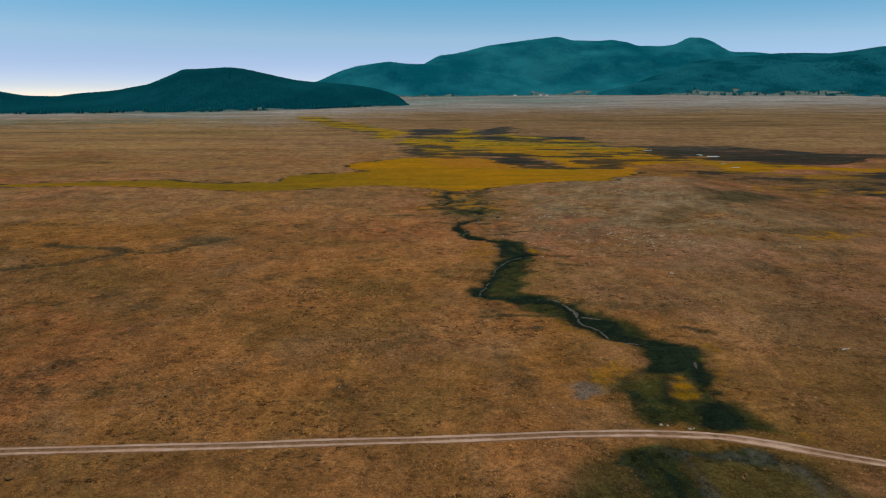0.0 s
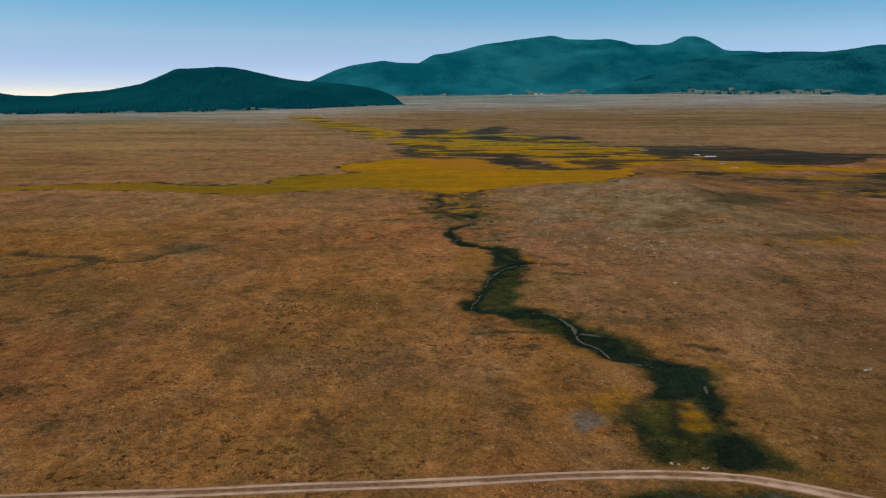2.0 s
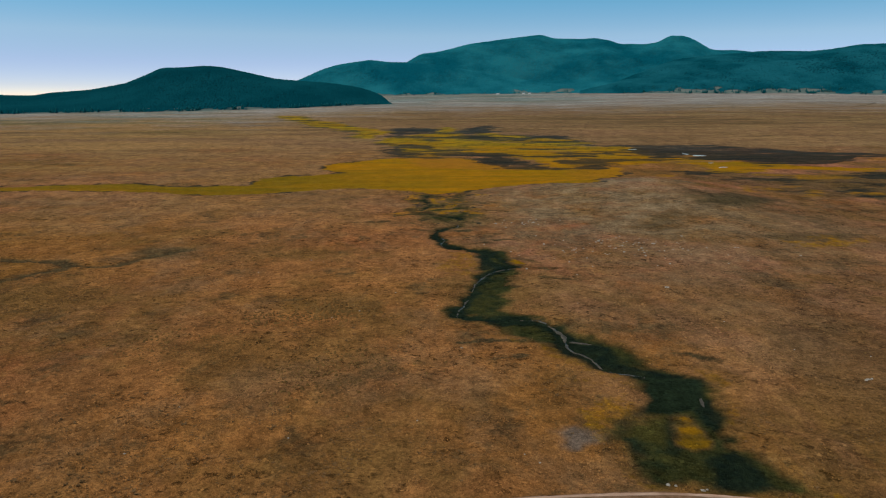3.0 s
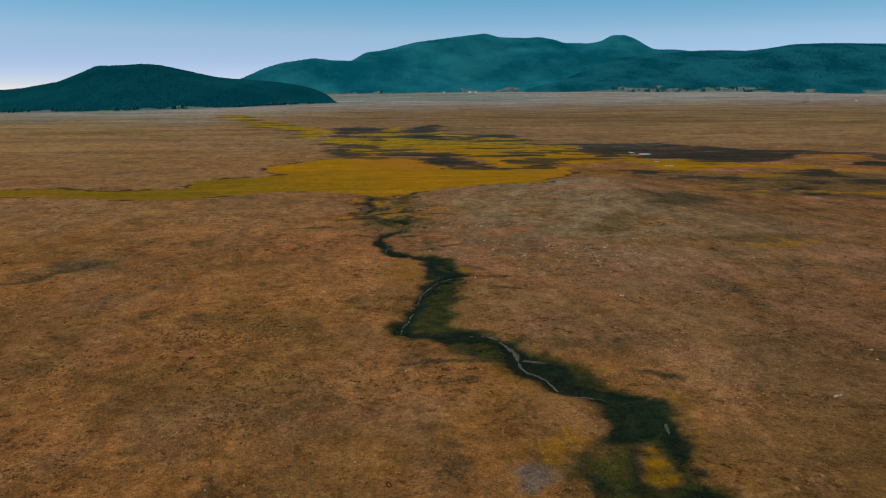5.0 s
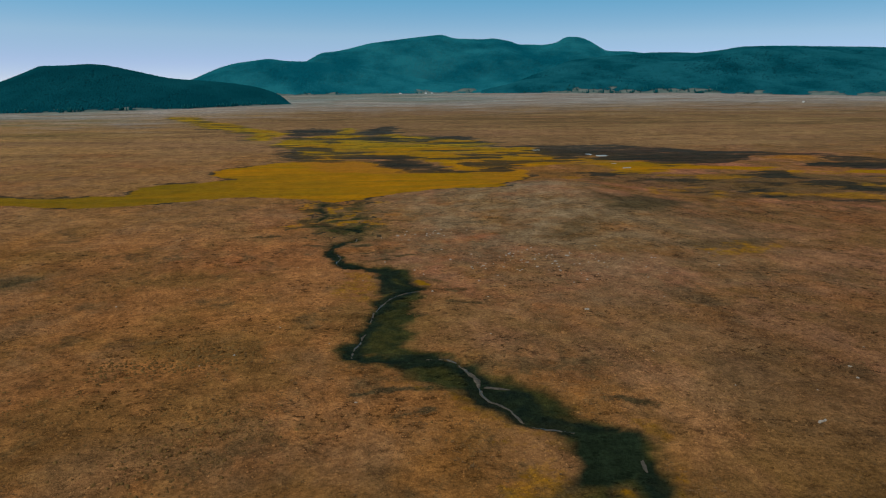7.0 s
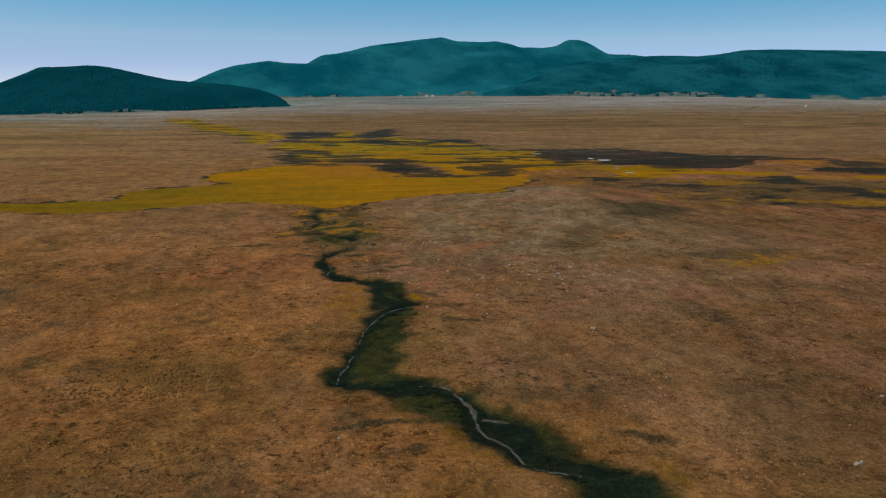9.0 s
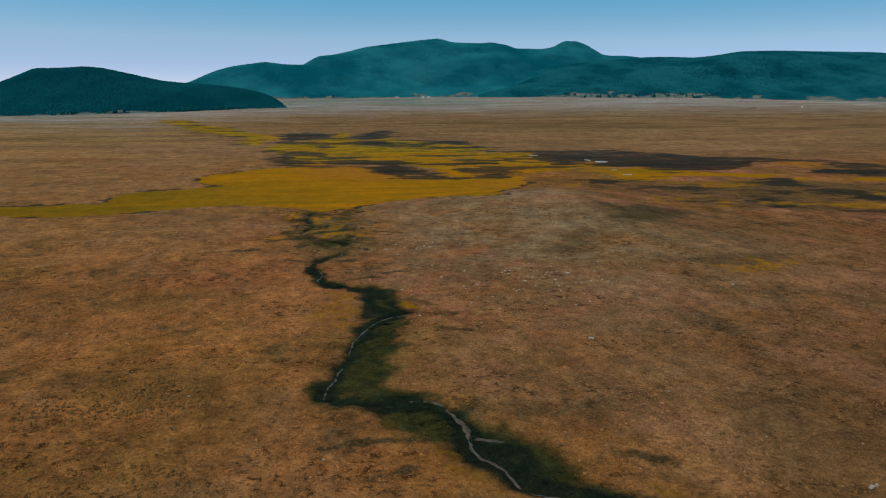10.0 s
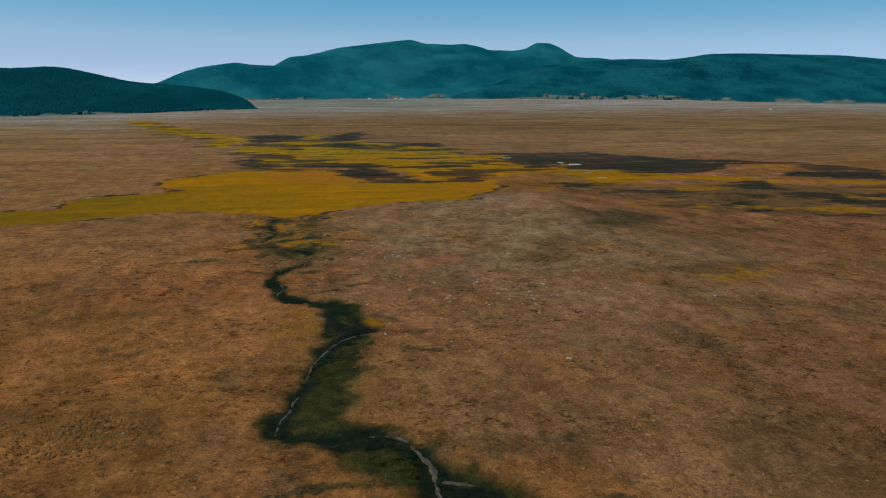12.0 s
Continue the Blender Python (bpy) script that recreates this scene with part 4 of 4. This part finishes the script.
MAIN_RIDGE = high(42, [(-0.06, 0.03, 4300), (-0.02, 0.044, 4300), (0.003, 0.0556, 4300), (0.022, 0.0585, 4300), (0.066, 0.0702, 4300), (0.118, 0.0776, 4350), (0.159, 0.0828, 4400), (0.178, 0.0779, 4400), (0.215, 0.0774, 4400), (0.23, 0.0789, 4400),
                       (0.252, 0.0754, 4400), (0.264, 0.0711, 4400), (0.297, 0.0699, 4400), (0.316, 0.0735, 4400), (0.33, 0.0815, 4400), (0.349, 0.0823, 4400), (0.364, 0.0773, 4400), (0.388, 0.0638, 4350), (0.421, 0.0639, 4300), (0.5, 0.055, 4200), (0.6, 0.05, 4100)])
MAIN_FOOT = [(-0.3, 3250), (0.06, 3220), (0.3, 3150), (0.6, 3100)]
RIGHT_RIDGE = high(42, [(0.215, 0.004, 3300), (0.25, 0.017, 3350), (0.295, 0.036, 3450), (0.34, 0.052, 3550), (0.42, 0.0605, 3600), (0.459, 0.0633, 3600), (0.493, 0.0636, 3600), (0.52, 0.063, 3600), (0.545, 0.0655, 3550), (0.59, 0.0706, 3500), (0.663, 0.0744, 3400), (0.80, 0.0747, 3200), (0.89, 0.07, 3050), (1.0, 0.065, 2900), (1.3, 0.06, 2700)])
RIGHT_FOOT = [(0.215, 3090), (0.3, 2950), (0.45, 2750), (0.6, 2600), (0.9, 2350), (1.3, 2000)]
hills = [
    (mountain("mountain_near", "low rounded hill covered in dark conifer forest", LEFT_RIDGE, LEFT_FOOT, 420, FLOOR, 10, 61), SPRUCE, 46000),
    (mountain("mountain_middle", "forested shoulder of a long mountain", MID_RIDGE, MAIN_FOOT, 520, HAZED_FIR_FLOOR, 18, 62), HAZED_FIR, 24000),
    (mountain("mountain_main", "long forested mountain with a flat crest and a round knob", MAIN_RIDGE, MAIN_FOOT, 600, HAZED_FIR_FLOOR, 44, 63), HAZED_FIR, 64000),
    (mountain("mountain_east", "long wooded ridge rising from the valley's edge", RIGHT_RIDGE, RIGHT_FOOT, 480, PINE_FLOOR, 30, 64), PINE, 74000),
]


# ---- forest on the mountains ----
def forest(name, hill, mat, count, seed, edge):
    """Many small conifers, each a ragged pointed crown, in one mesh."""
    X, Y, Z, S = hill
    rng = np.random.default_rng(seed)
    rows, cols = X.shape
    r = np.interp(rng.random(count * 3) * 1.08 - 0.06, S[:, 0], np.arange(rows))
    c = rng.random(count * 3) * (cols - 1.001)
    i, j = np.minimum(r.astype(int), rows - 2), c.astype(int)
    fr, fc = r - i, c - j

    def at(A):
        return (A[i, j] * (1 - fc) + A[i, j + 1] * fc) * (1 - fr) + (A[i + 1, j] * (1 - fc) + A[i + 1, j + 1] * fc) * fr

    x, y, z, sl = at(X), at(Y), at(Z), at(S)
    glade = fbm(x, y * 0.7, 260, 4, seed + 3)
    keep = (sl > wood_edge(x, y, edge)) & (rng.random(x.size) < np.clip(1.15 - 0.9 * np.maximum(glade - 0.15, 0) * 2, 0.6, 1))
    x, y, z = (v[keep][:count] for v in (x, y, z))
    n = x.size
    tall = rng.uniform(3.4, 5.8, n) * (0.85 + 0.3 * rng.random(n))
    wide = rng.uniform(4.0, 6.0, n)
    turn = rng.random(n) * 6.28
    lean = rng.normal(0, 0.35, (n, 2))
    V = []
    for q in range(5):
        ang = turn + q * 1.2566
        w = wide * rng.uniform(0.75, 1.2, n)
        V.append(np.stack([x + np.cos(ang) * w, y + np.sin(ang) * w, z - 0.6 + rng.uniform(-0.2, 0.8, n)], -1))
    V.append(np.stack([x + lean[:, 0], y + lean[:, 1], z + tall], -1))
    V = np.stack(V, 1)
    tri = np.array([[q, (q + 1) % 5, 5] for q in range(5)])
    F = (np.arange(n)[:, None, None] * 6 + tri[None]).reshape(-1, 3)
    ob = new(name, quick_mesh(name, V.reshape(-1, 3), F, mat, True))
    return tagged(ob, "dense dark conifer forest covering the mountain slope", "forest", kind="stuff")


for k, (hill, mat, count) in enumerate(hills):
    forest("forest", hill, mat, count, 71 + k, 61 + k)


# ---- grass tufts on the nearer ground ----
def tuft_field(name, label, count, near, far, seed):
    """Low ragged tussocks, each a five-sided tapering clump, in one mesh."""
    rng = np.random.default_rng(seed)
    n = count * 2
    y = near + (far - near) * rng.random(n) ** 1.7
    x = (-0.66 + 1.5 * rng.random(n)) * (y + 5)
    m = cover(x, y)
    thick = np.clip(0.62 + 0.55 * fbm(x, y, 11, 4, 81), 0.12, 1)
    keep = (rng.random(n) < thick * step(340, 190, y)) & (m["road_d"] > 1.45 + 0.2 * rng.random(n)) & (m["stream_d"] > 0.45) & (m["pond"] < 0.6)
    idx = np.nonzero(keep)[0][:count]
    x, y = x[idx], y[idx]
    m = {k: v[idx] for k, v in m.items()}
    n = x.size
    z = height(x, y, m)
    grow = 1 - 0.3 * np.maximum(m["sedge"], m["sump"])
    size = np.exp(rng.normal(-2.15, 0.42, n)) * (1 + 0.004 * np.maximum(y - 110, 0))
    tall = size * rng.uniform(0.25, 0.65, n) * grow
    lean = rng.normal(0, 0.35, (n, 2)) * size[:, None]
    V = []
    for q in range(5):
        ang = q * 1.2566 + rng.uniform(-0.4, 0.4, n)
        w = size * rng.uniform(0.6, 1.25, n)
        V.append(np.stack([x + np.cos(ang) * w, y + np.sin(ang) * w, z - 0.05], -1))
    V.append(np.stack([x + lean[:, 0], y + lean[:, 1], z + tall], -1))
    V = np.stack(V, 1)
    tri = np.array([[q, (q + 1) % 5, 5] for q in range(5)])
    F = (np.arange(n)[:, None, None] * 6 + tri[None]).reshape(-1, 3)
    me = quick_mesh(name, V.reshape(-1, 3), F, TUFTS)
    for key, values in zip(("grass_a", "grass_b", "grass_c", "grass_d", "grass_e"), masks(m)):
        paint(me, key, np.repeat(values, 6, axis=0))
    return tagged(new(name, me), label, "grass", kind="stuff")


tuft_field("grass", "tawny dry bunch grass with darker tussocks over the valley floor", 180000, 55, 340, 91)


def clump_field(name, label, count, seed):
    """Low dark bushy clumps of splayed stems, gathered in patches and along the banks, in one mesh."""
    rng = np.random.default_rng(seed)
    n = count * 6
    y = 62 + 260 * rng.random(n) ** 1.5
    x = (-0.66 + 1.5 * rng.random(n)) * (y + 5)
    m = cover(x, y)
    patchy = step(0.35, 0.95, fbm(x, y, 7, 4, 83) + 0.6 * fbm(x, y, 45, 2, 84))
    chance = np.clip(0.04 + 0.6 * patchy + 0.75 * step(3.2, 0.4, m["belt_d"]) * step(-0.3, 0.4, fbm(x, y, 4, 3, 85)), 0, 1)
    keep = (rng.random(n) < chance) & (m["road_d"] > 1.6) & (m["sedge"] < 0.3)
    idx = np.nonzero(keep)[0][:count]
    px, py = [x[idx]], [y[idx]]
    for q in SCARPS:
        for _ in range(5):
            k = rng.integers(0, len(q) - 1, 26)
            t = rng.random(26)
            a, b = np.array(q)[k], np.array(q)[k + 1]
            spot = a + (b - a) * t[:, None] + rng.normal(0, 0.7, (26, 2))
            px.append(spot[:, 0])
            py.append(spot[:, 1])
    x, y = np.concatenate(px), np.concatenate(py)
    n = x.size
    z = height(x, y)
    size = np.exp(rng.normal(-2.05, 0.4, n)) * (1 + 0.0025 * np.maximum(y - 110, 0))
    V = []
    for q in range(7):
        ang = q * 0.8976 + rng.uniform(-0.5, 0.5, n)
        reach, rise = size * rng.uniform(0.6, 1.4, n), size * rng.uniform(0.2, 0.7, n)
        c, d = np.cos(ang), np.sin(ang)
        w = size * 0.42
        V += [np.stack([x - d * w, y + c * w, z - 0.03], -1), np.stack([x + d * w, y - c * w, z - 0.03], -1), np.stack([x + c * reach, y + d * reach, z + rise], -1)]
    V = np.stack(V, 1).reshape(-1, 3)
    F = np.arange(len(V)).reshape(-1, 3)
    return tagged(new(name, quick_mesh(name, V, F, BRUSH)), label, "shrub", kind="stuff")


clump_field("low_shrubs", "dark brown low brush in patches over dry grass", 32000, 93)


def hummocks(name, label, seed):
    """Knee-high rounded tussocks of yellow-brown grass standing close together, in one mesh."""
    rng = np.random.default_rng(seed)
    px, py = [], []
    for cx, cy, sx, sy, n in ((-15.5, 159, 4.2, 3.6, 420), (-27, 155, 3.5, 3, 130), (-9, 132, 5, 4, 160), (-14, 121, 6, 5, 150), (-40, 140, 8, 6, 160), (24, 118, 5, 5, 60), (56, 128, 6, 8, 60), (62, 150, 9, 9, 90)):
        px.append(rng.normal(cx, sx, n))
        py.append(rng.normal(cy, sy, n))
    x, y = np.concatenate(px), np.concatenate(py)
    m = cover(x, y)
    ok = (m["sedge"] < 0.2) & (m["road_d"] > 2)
    x, y = x[ok], y[ok]
    n = x.size
    z = height(x, y)
    size = rng.uniform(0.13, 0.30, n) * np.where(x > 10, 0.65, 1)
    rings = [(1.0, -0.15), (0.85, 0.4), (0.45, 0.72)]
    V = []
    for r, h in rings:
        for q in range(7):
            a = q * 0.8976 + rng.uniform(-0.25, 0.25, n)
            w = size * r * rng.uniform(0.8, 1.2, n)
            V.append(np.stack([x + np.cos(a) * w, y + np.sin(a) * w, z + size * h * rng.uniform(0.8, 1.2, n)], -1))
    V.append(np.stack([x, y, z + size * 0.85], -1))
    V = np.stack(V, 1)
    tri = []
    for k in range(2):
        for q in range(7):
            a, b = 7 * k + q, 7 * k + (q + 1) % 7
            tri += [[a, b, b + 7], [a, b + 7, a + 7]]
    tri += [[14 + q, 14 + (q + 1) % 7, 21] for q in range(7)]
    F = (np.arange(n)[:, None, None] * 22 + np.array(tri)[None]).reshape(-1, 3)
    return tagged(new(name, quick_mesh(name, V.reshape(-1, 3), F, TUSSOCK)), label, "grass", kind="stuff")


hummocks("tussocks", "rounded yellow-brown grass tussocks standing close together", 95)

# ---- stream, pools ----
bed_line = [p for p in STREAM_FINE if 122 < p[1] < 274.2]


# half widths of open gravel along the creek, from its upper bend down: (metres along, half width)
OPEN_BED = [(0, 0.02), (9, 0.02), (12, 0.14), (17, 0.12), (20, 0.02), (37, 0.02), (40, 0.14), (55, 0.13), (58, 0.02), (91, 0.02), (94, 0.13), (106, 0.17), (118, 0.11), (124, 0.03), (130, 0.1), (140, 0.13), (144, 0.03),
            (153, 0.05), (158, 0.11), (164, 0.2), (170, 0.34), (175, 0.28), (181, 0.17), (186, 0.14), (192, 0.12)]


def open_bed(s):
    return float(np.interp(s, [p[0] for p in OPEN_BED], [p[1] for p in OPEN_BED]))


def bed_profile(s):
    r = random.Random(int(s * 1.3))
    w = open_bed(s) * (0.8 + 0.45 * math.sin(s * 0.9) * math.sin(s * 0.37 + 1))
    w = max(0.02, w * r.uniform(0.3, 1.45))
    o = r.uniform(-0.14, 0.14)
    low = 0.0 if w > 0.06 else -0.2      # buried under grass where the creek narrows
    return [(o - w - 0.1, -0.02 + low), (o - w, 0.08 + low), (o - 0.4 * w, 0.1 + low), (o + 0.4 * w, 0.1 + low), (o + w, 0.08 + low), (o + w + 0.1, -0.02 + low)]


def water_profile(s):
    w = max(0.02, 0.045 + 0.035 * math.sin(s * 0.5 + 2))
    o = 0.06 * math.sin(s * 0.7)
    low = 0.0 if open_bed(s) > 0.09 and math.sin(s * 0.8) > -0.6 else -0.3
    return [(o - w, 0.108 + low), (o, 0.112 + low), (o + w, 0.108 + low)]


tagged(new("stream_bed", ribbon("stream_bed", bed_line, bed_profile, GRAVEL)), "pale gravel bed of a small winding creek", "stream bed", kind="structure")
tagged(new("stream", ribbon("stream", bed_line, water_profile, WATER)), "thin trickle of clear water winding through sedge", "water", kind="structure")


def patch(name, x, y, length, width, turn, lift, mat, seed):
    """A flat irregular island of gravel or water that lies on the ground."""
    rng = np.random.default_rng(seed)
    bm = bmesh.new()
    ring = []
    for k in range(28):
        a = k / 28 * 2 * math.pi
        r = 1 + 0.22 * math.sin(2 * a + rng.random() * 0.4 + seed) + 0.16 * math.sin(5 * a + seed * 2) + 0.06 * rng.random()
        u, v = math.cos(a) * length * r, math.sin(a) * width * r
        ring.append((x + u * math.cos(turn) - v * math.sin(turn), y + u * math.sin(turn) + v * math.cos(turn)))
    zs = height(np.array([p[0] for p in ring]), np.array([p[1] for p in ring]))
    top = float(np.max(zs)) + lift
    low = [bm.verts.new((px, py, top - 0.25 - lift)) for px, py in ring]
    up = [bm.verts.new((x + (px - x) * 0.96, y + (py - y) * 0.96, top)) for px, py in ring]
    bm.faces.new(up)
    for k in range(28):
        bm.faces.new((low[k], low[(k + 1) % 28], up[(k + 1) % 28], up[k]))
    me = bpy.data.meshes.new(name)
    bm.to_mesh(me)
    bm.free()
    me.materials.append(mat)
    return new(name, me)


tagged(patch("gravel_bar", 31.2, 138.2, 1.6, 0.34, -0.45, 0.02, GRAVEL, 1), "grey gravel bar beside the creek", "gravel", kind="structure")
tagged(patch("gravel_bar", 43.3, 112.4, 0.3, 1.2, -0.25, 0.02, GRAVEL, 4), "small stony bar at the edge of dark sedge", "gravel", kind="structure")
for k, (x, y, length, width) in enumerate([(222, 588, 5.5, 3.5), (216.5, 603, 2, 4.5), (188, 655, 3.6, 2.2), (198, 483, 2.6, 1.6), (203, 517, 1.6, 1.1)]):
    tagged(patch("pool", x, y, length, width, 0.1 * k, 0.06, GLINT_WATER, 11 + k), "small pool of shallow water in the marsh, painted with white sky glint", "pool", "marsh pools")


# ---- stones ----
def stone_mesh(seed):
    rng = random.Random(seed)
    bm = bmesh.new()
    bmesh.ops.create_icosphere(bm, subdivisions=2, radius=0.5)
    flat = rng.uniform(0.45, 0.7)
    for v in bm.verts:
        d = v.co.normalized()
        r = 0.5 * (1 + 0.45 * noise.noise(d * 1.4 + Vector((seed * 7.1, 0, 0))) + 0.18 * noise.noise(d * 3.5 + Vector((0, seed * 3.3, 0))))
        v.co = Vector((d.x * r * 1.25, d.y * r, max(d.z * r * flat, -0.12)))
    me = bpy.data.meshes.new("rock")
    bm.to_mesh(me)
    bm.free()
    me.materials.append(STONE)
    return me


stone_meshes = [stone_mesh(k) for k in range(1, 7)]


def stone(x, y, size, k, label):
    ob = new("rock", stone_meshes[k % 6])
    ob.matrix_basis = pose(x, y, float(height(np.array([x]), np.array([y]))[0]) + 0.1 * size, 0, 0, k * 57) @ Matrix.Diagonal((size, size, size, 1))
    return tagged(ob, label, "rock", "pale stones in the grass")


for k, (x, y, size) in enumerate([(72.4, 120, 0.65), (73.1, 120.3, 0.45), (71.8, 119.7, 0.4), (59.3, 175.8, 0.8), (30.8, 89.7, 0.5), (31.6, 89.5, 0.35), (34.3, 88.3, 0.42), (34.8, 88.5, 0.3),
                                  (67, 221.3, 0.8), (72.7, 228.5, 0.9), (57.4, 234, 0.9), (39.6, 228, 0.7), (29.2, 267.5, 0.9), (42.7, 268.7, 0.9), (88, 133, 0.5), (90.5, 138, 0.45)]):
    stone(x, y, size, k, "pale weathered stone lying in dry grass")
pick = random.Random(7)
for k in range(150):
    x, y = (pick.gauss(62, 17), pick.gauss(225, 12)) if k < 96 else (pick.gauss(37, 6), pick.gauss(268, 5)) if k < 122 else (pick.uniform(-40, 120), pick.uniform(95, 230))
    spot = cover(np.array([x]), np.array([y]))
    if spot["sedge"][0] > 0.2 or spot["road_d"][0] < 2:
        continue
    stone(x, y, pick.uniform(0.25, 0.6) if k < 122 else pick.uniform(0.2, 0.4), k + 3, "small pale stone half sunk in grass")


# ---- conifers along the forest's edge ----
def conifer(seed, tall):
    """A spruce: a tapered trunk and a crown of drooping, uneven branches in tiers."""
    rng = random.Random(seed)
    root = thing("tree", (0, 0, 0), "dark green conifer standing at the forest's edge", "tree", "trees along the forest's edge")
    bm = bmesh.new()
    bmesh.ops.create_cone(bm, cap_ends=True, segments=7, radius1=tall * 0.022, radius2=tall * 0.004, depth=tall * 0.96, matrix=Matrix.Translation((0, 0, tall * 0.47)))
    part("trunk", bm, BARK, root)
    bm = bmesh.new()
    for t in range(11):
        f = t / 11
        z, reach = tall * (0.08 + 0.88 * f), tall * 0.36 * (1 - f) ** 0.6 + 0.25
        for q in range(8):
            a = q * 0.785 + t * 0.5 + rng.uniform(-0.25, 0.25)
            r = reach * rng.uniform(0.6, 1.15)
            w = 0.34 * r + 0.15
            tip = bm.verts.new((math.cos(a) * r, math.sin(a) * r, z - 0.3 * r))
            l1 = bm.verts.new((math.cos(a) * r * 0.55 - math.sin(a) * w, math.sin(a) * r * 0.55 + math.cos(a) * w, z - 0.08 * r))
            l2 = bm.verts.new((math.cos(a) * r * 0.55 + math.sin(a) * w, math.sin(a) * r * 0.55 - math.cos(a) * w, z - 0.08 * r))
            top = bm.verts.new((0, 0, z + tall * 0.09))
            bm.faces.new((top, l1, tip))
            bm.faces.new((top, tip, l2))
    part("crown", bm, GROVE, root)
    return root


kinds = [conifer(31, 12), conifer(32, 15), conifer(33, 9)]
spots = []
for k in range(120):
    b = pick.choice([-0.55, -0.52, -0.47, -0.43, -0.37, -0.31, -0.29, -0.24, -0.17, -0.15, -0.12, -0.10, -0.08, -0.06]) + pick.gauss(0, 0.009)
    d = float(np.interp(b, [p[0] for p in LEFT_FOOT], [p[1] for p in LEFT_FOOT]))
    spots.append((b, d - abs(pick.gauss(0, 9)) + 14))
groves = [(0.335, 0.006, 9), (0.362, 0.004, 7), (0.383, 0.006, 9), (0.402, 0.007, 12), (0.427, 0.005, 8), (0.438, 0.006, 9), (0.462, 0.005, 9), (0.484, 0.004, 6), (0.505, 0.004, 6), (0.527, 0.005, 20), (0.545, 0.006, 6), (0.60, 0.01, 8)]
for b0, spread_b, n in groves:
    deep = pick.uniform(-15, 45)
    for k in range(n):
        b = b0 + pick.gauss(0, spread_b * 0.6)
        d = float(np.interp(b, [p[0] for p in RIGHT_FOOT], [p[1] for p in RIGHT_FOOT]))
        spots.append((b, d + deep + pick.gauss(0, 14)))
for k in range(70):
    b = pick.uniform(0.3, 0.57)
    d = float(np.interp(b, [p[0] for p in RIGHT_FOOT], [p[1] for p in RIGHT_FOOT]))
    spots.append((b, d + pick.uniform(15, 95)))
for k in range(40):
    b = pick.uniform(-0.03, 0.33)
    foot = MAIN_FOOT if b < 0.2 else RIGHT_FOOT
    spots.append((b, float(np.interp(b, [p[0] for p in foot], [p[1] for p in foot])) + pick.gauss(10, 10)))


def slope_height(b, d):
    """The ground or the foot of a mountain, whichever is higher, at a bearing and a distance."""
    z = float(height(np.array([b * d]), np.array([d]))[0])
    for (X, Y, Z, S), _, _ in hills:
        bearing = X[0] / Y[0]
        if bearing[0] < b < bearing[-1]:
            j = int(np.searchsorted(bearing, b))
            if Y[0, j] < d < Y[-1, j]:
                z = max(z, float(np.interp(d, Y[:, j], Z[:, j])))
    return z


for k, (b, d) in enumerate(spots):
    m = pose(b * d, d, slope_height(b, d) - 0.4, 0, 0, pick.uniform(0, 360))
    size = pick.uniform(0.7, 1.15)
    m = m @ Matrix.Diagonal((size, size, size, 1))
    if k < 3:
        kinds[k].matrix_basis = m
    else:
        copy_thing(kinds[k % 3], m)


# ---- far sheds ----
def shed(x, y, length, width, tall, turn, label):
    z = float(height(np.array([x]), np.array([y]))[0])
    root = thing("shed", (x, y, z), label, "shed", "far sheds in the valley")
    root.rotation_euler.z = turn
    bm = bmesh.new()
    bmesh.ops.create_cube(bm, size=1, matrix=Matrix.Translation((0, 0, tall * 0.5 - 0.2)) @ Matrix.Diagonal((length, width, tall + 0.4, 1)))
    bmesh.ops.bevel(bm, geom=bm.edges[:], offset=0.04, segments=1, affect="EDGES")
    part("wall", bm, PLASTER, root)
    bm = bmesh.new()
    rise, over = width * 0.32, 0.4
    ends = []
    for sx in (-1, 1):
        X = sx * (length / 2 + over)
        ends.append([bm.verts.new((X, py, pz)) for py, pz in ((-width / 2 - over, tall - 0.1), (0, tall + rise), (width / 2 + over, tall - 0.1), (width / 2 + over, tall - 0.3), (0, tall + rise - 0.2), (-width / 2 - over, tall - 0.3))])
    for e, f in ((ends[0], False), (ends[1], True)):
        for q in ((0, 1, 4, 5), (1, 2, 3, 4)):
            bm.faces.new([e[t] for t in (q if f else q[::-1])])
    for t in range(6):
        bm.faces.new((ends[0][t], ends[0][(t + 1) % 6], ends[1][(t + 1) % 6], ends[1][t]))
    part("roof", bm, TIN, root, "pale tin gable roof")
    bm = bmesh.new()
    bmesh.ops.create_cube(bm, size=1, matrix=Matrix.Translation((length * 0.15, -width / 2 - 0.03, 1.0)) @ Matrix.Diagonal((1.0, 0.08, 2.0, 1)))
    part("door", bm, BARK, root, "dark wooden door")


for b, d, length, turn in ((0.105, 3170, 10, 0.2), (0.139, 3165, 9, -0.1), (0.147, 3165, 8, 0.3)):
    shed(b * d, d, length, 5, 3, turn, "small white ranch shed at the forest's foot")
shed(1303, 1897, 6, 3.5, 3, 0.5, "small white shed alone on the open grassland")
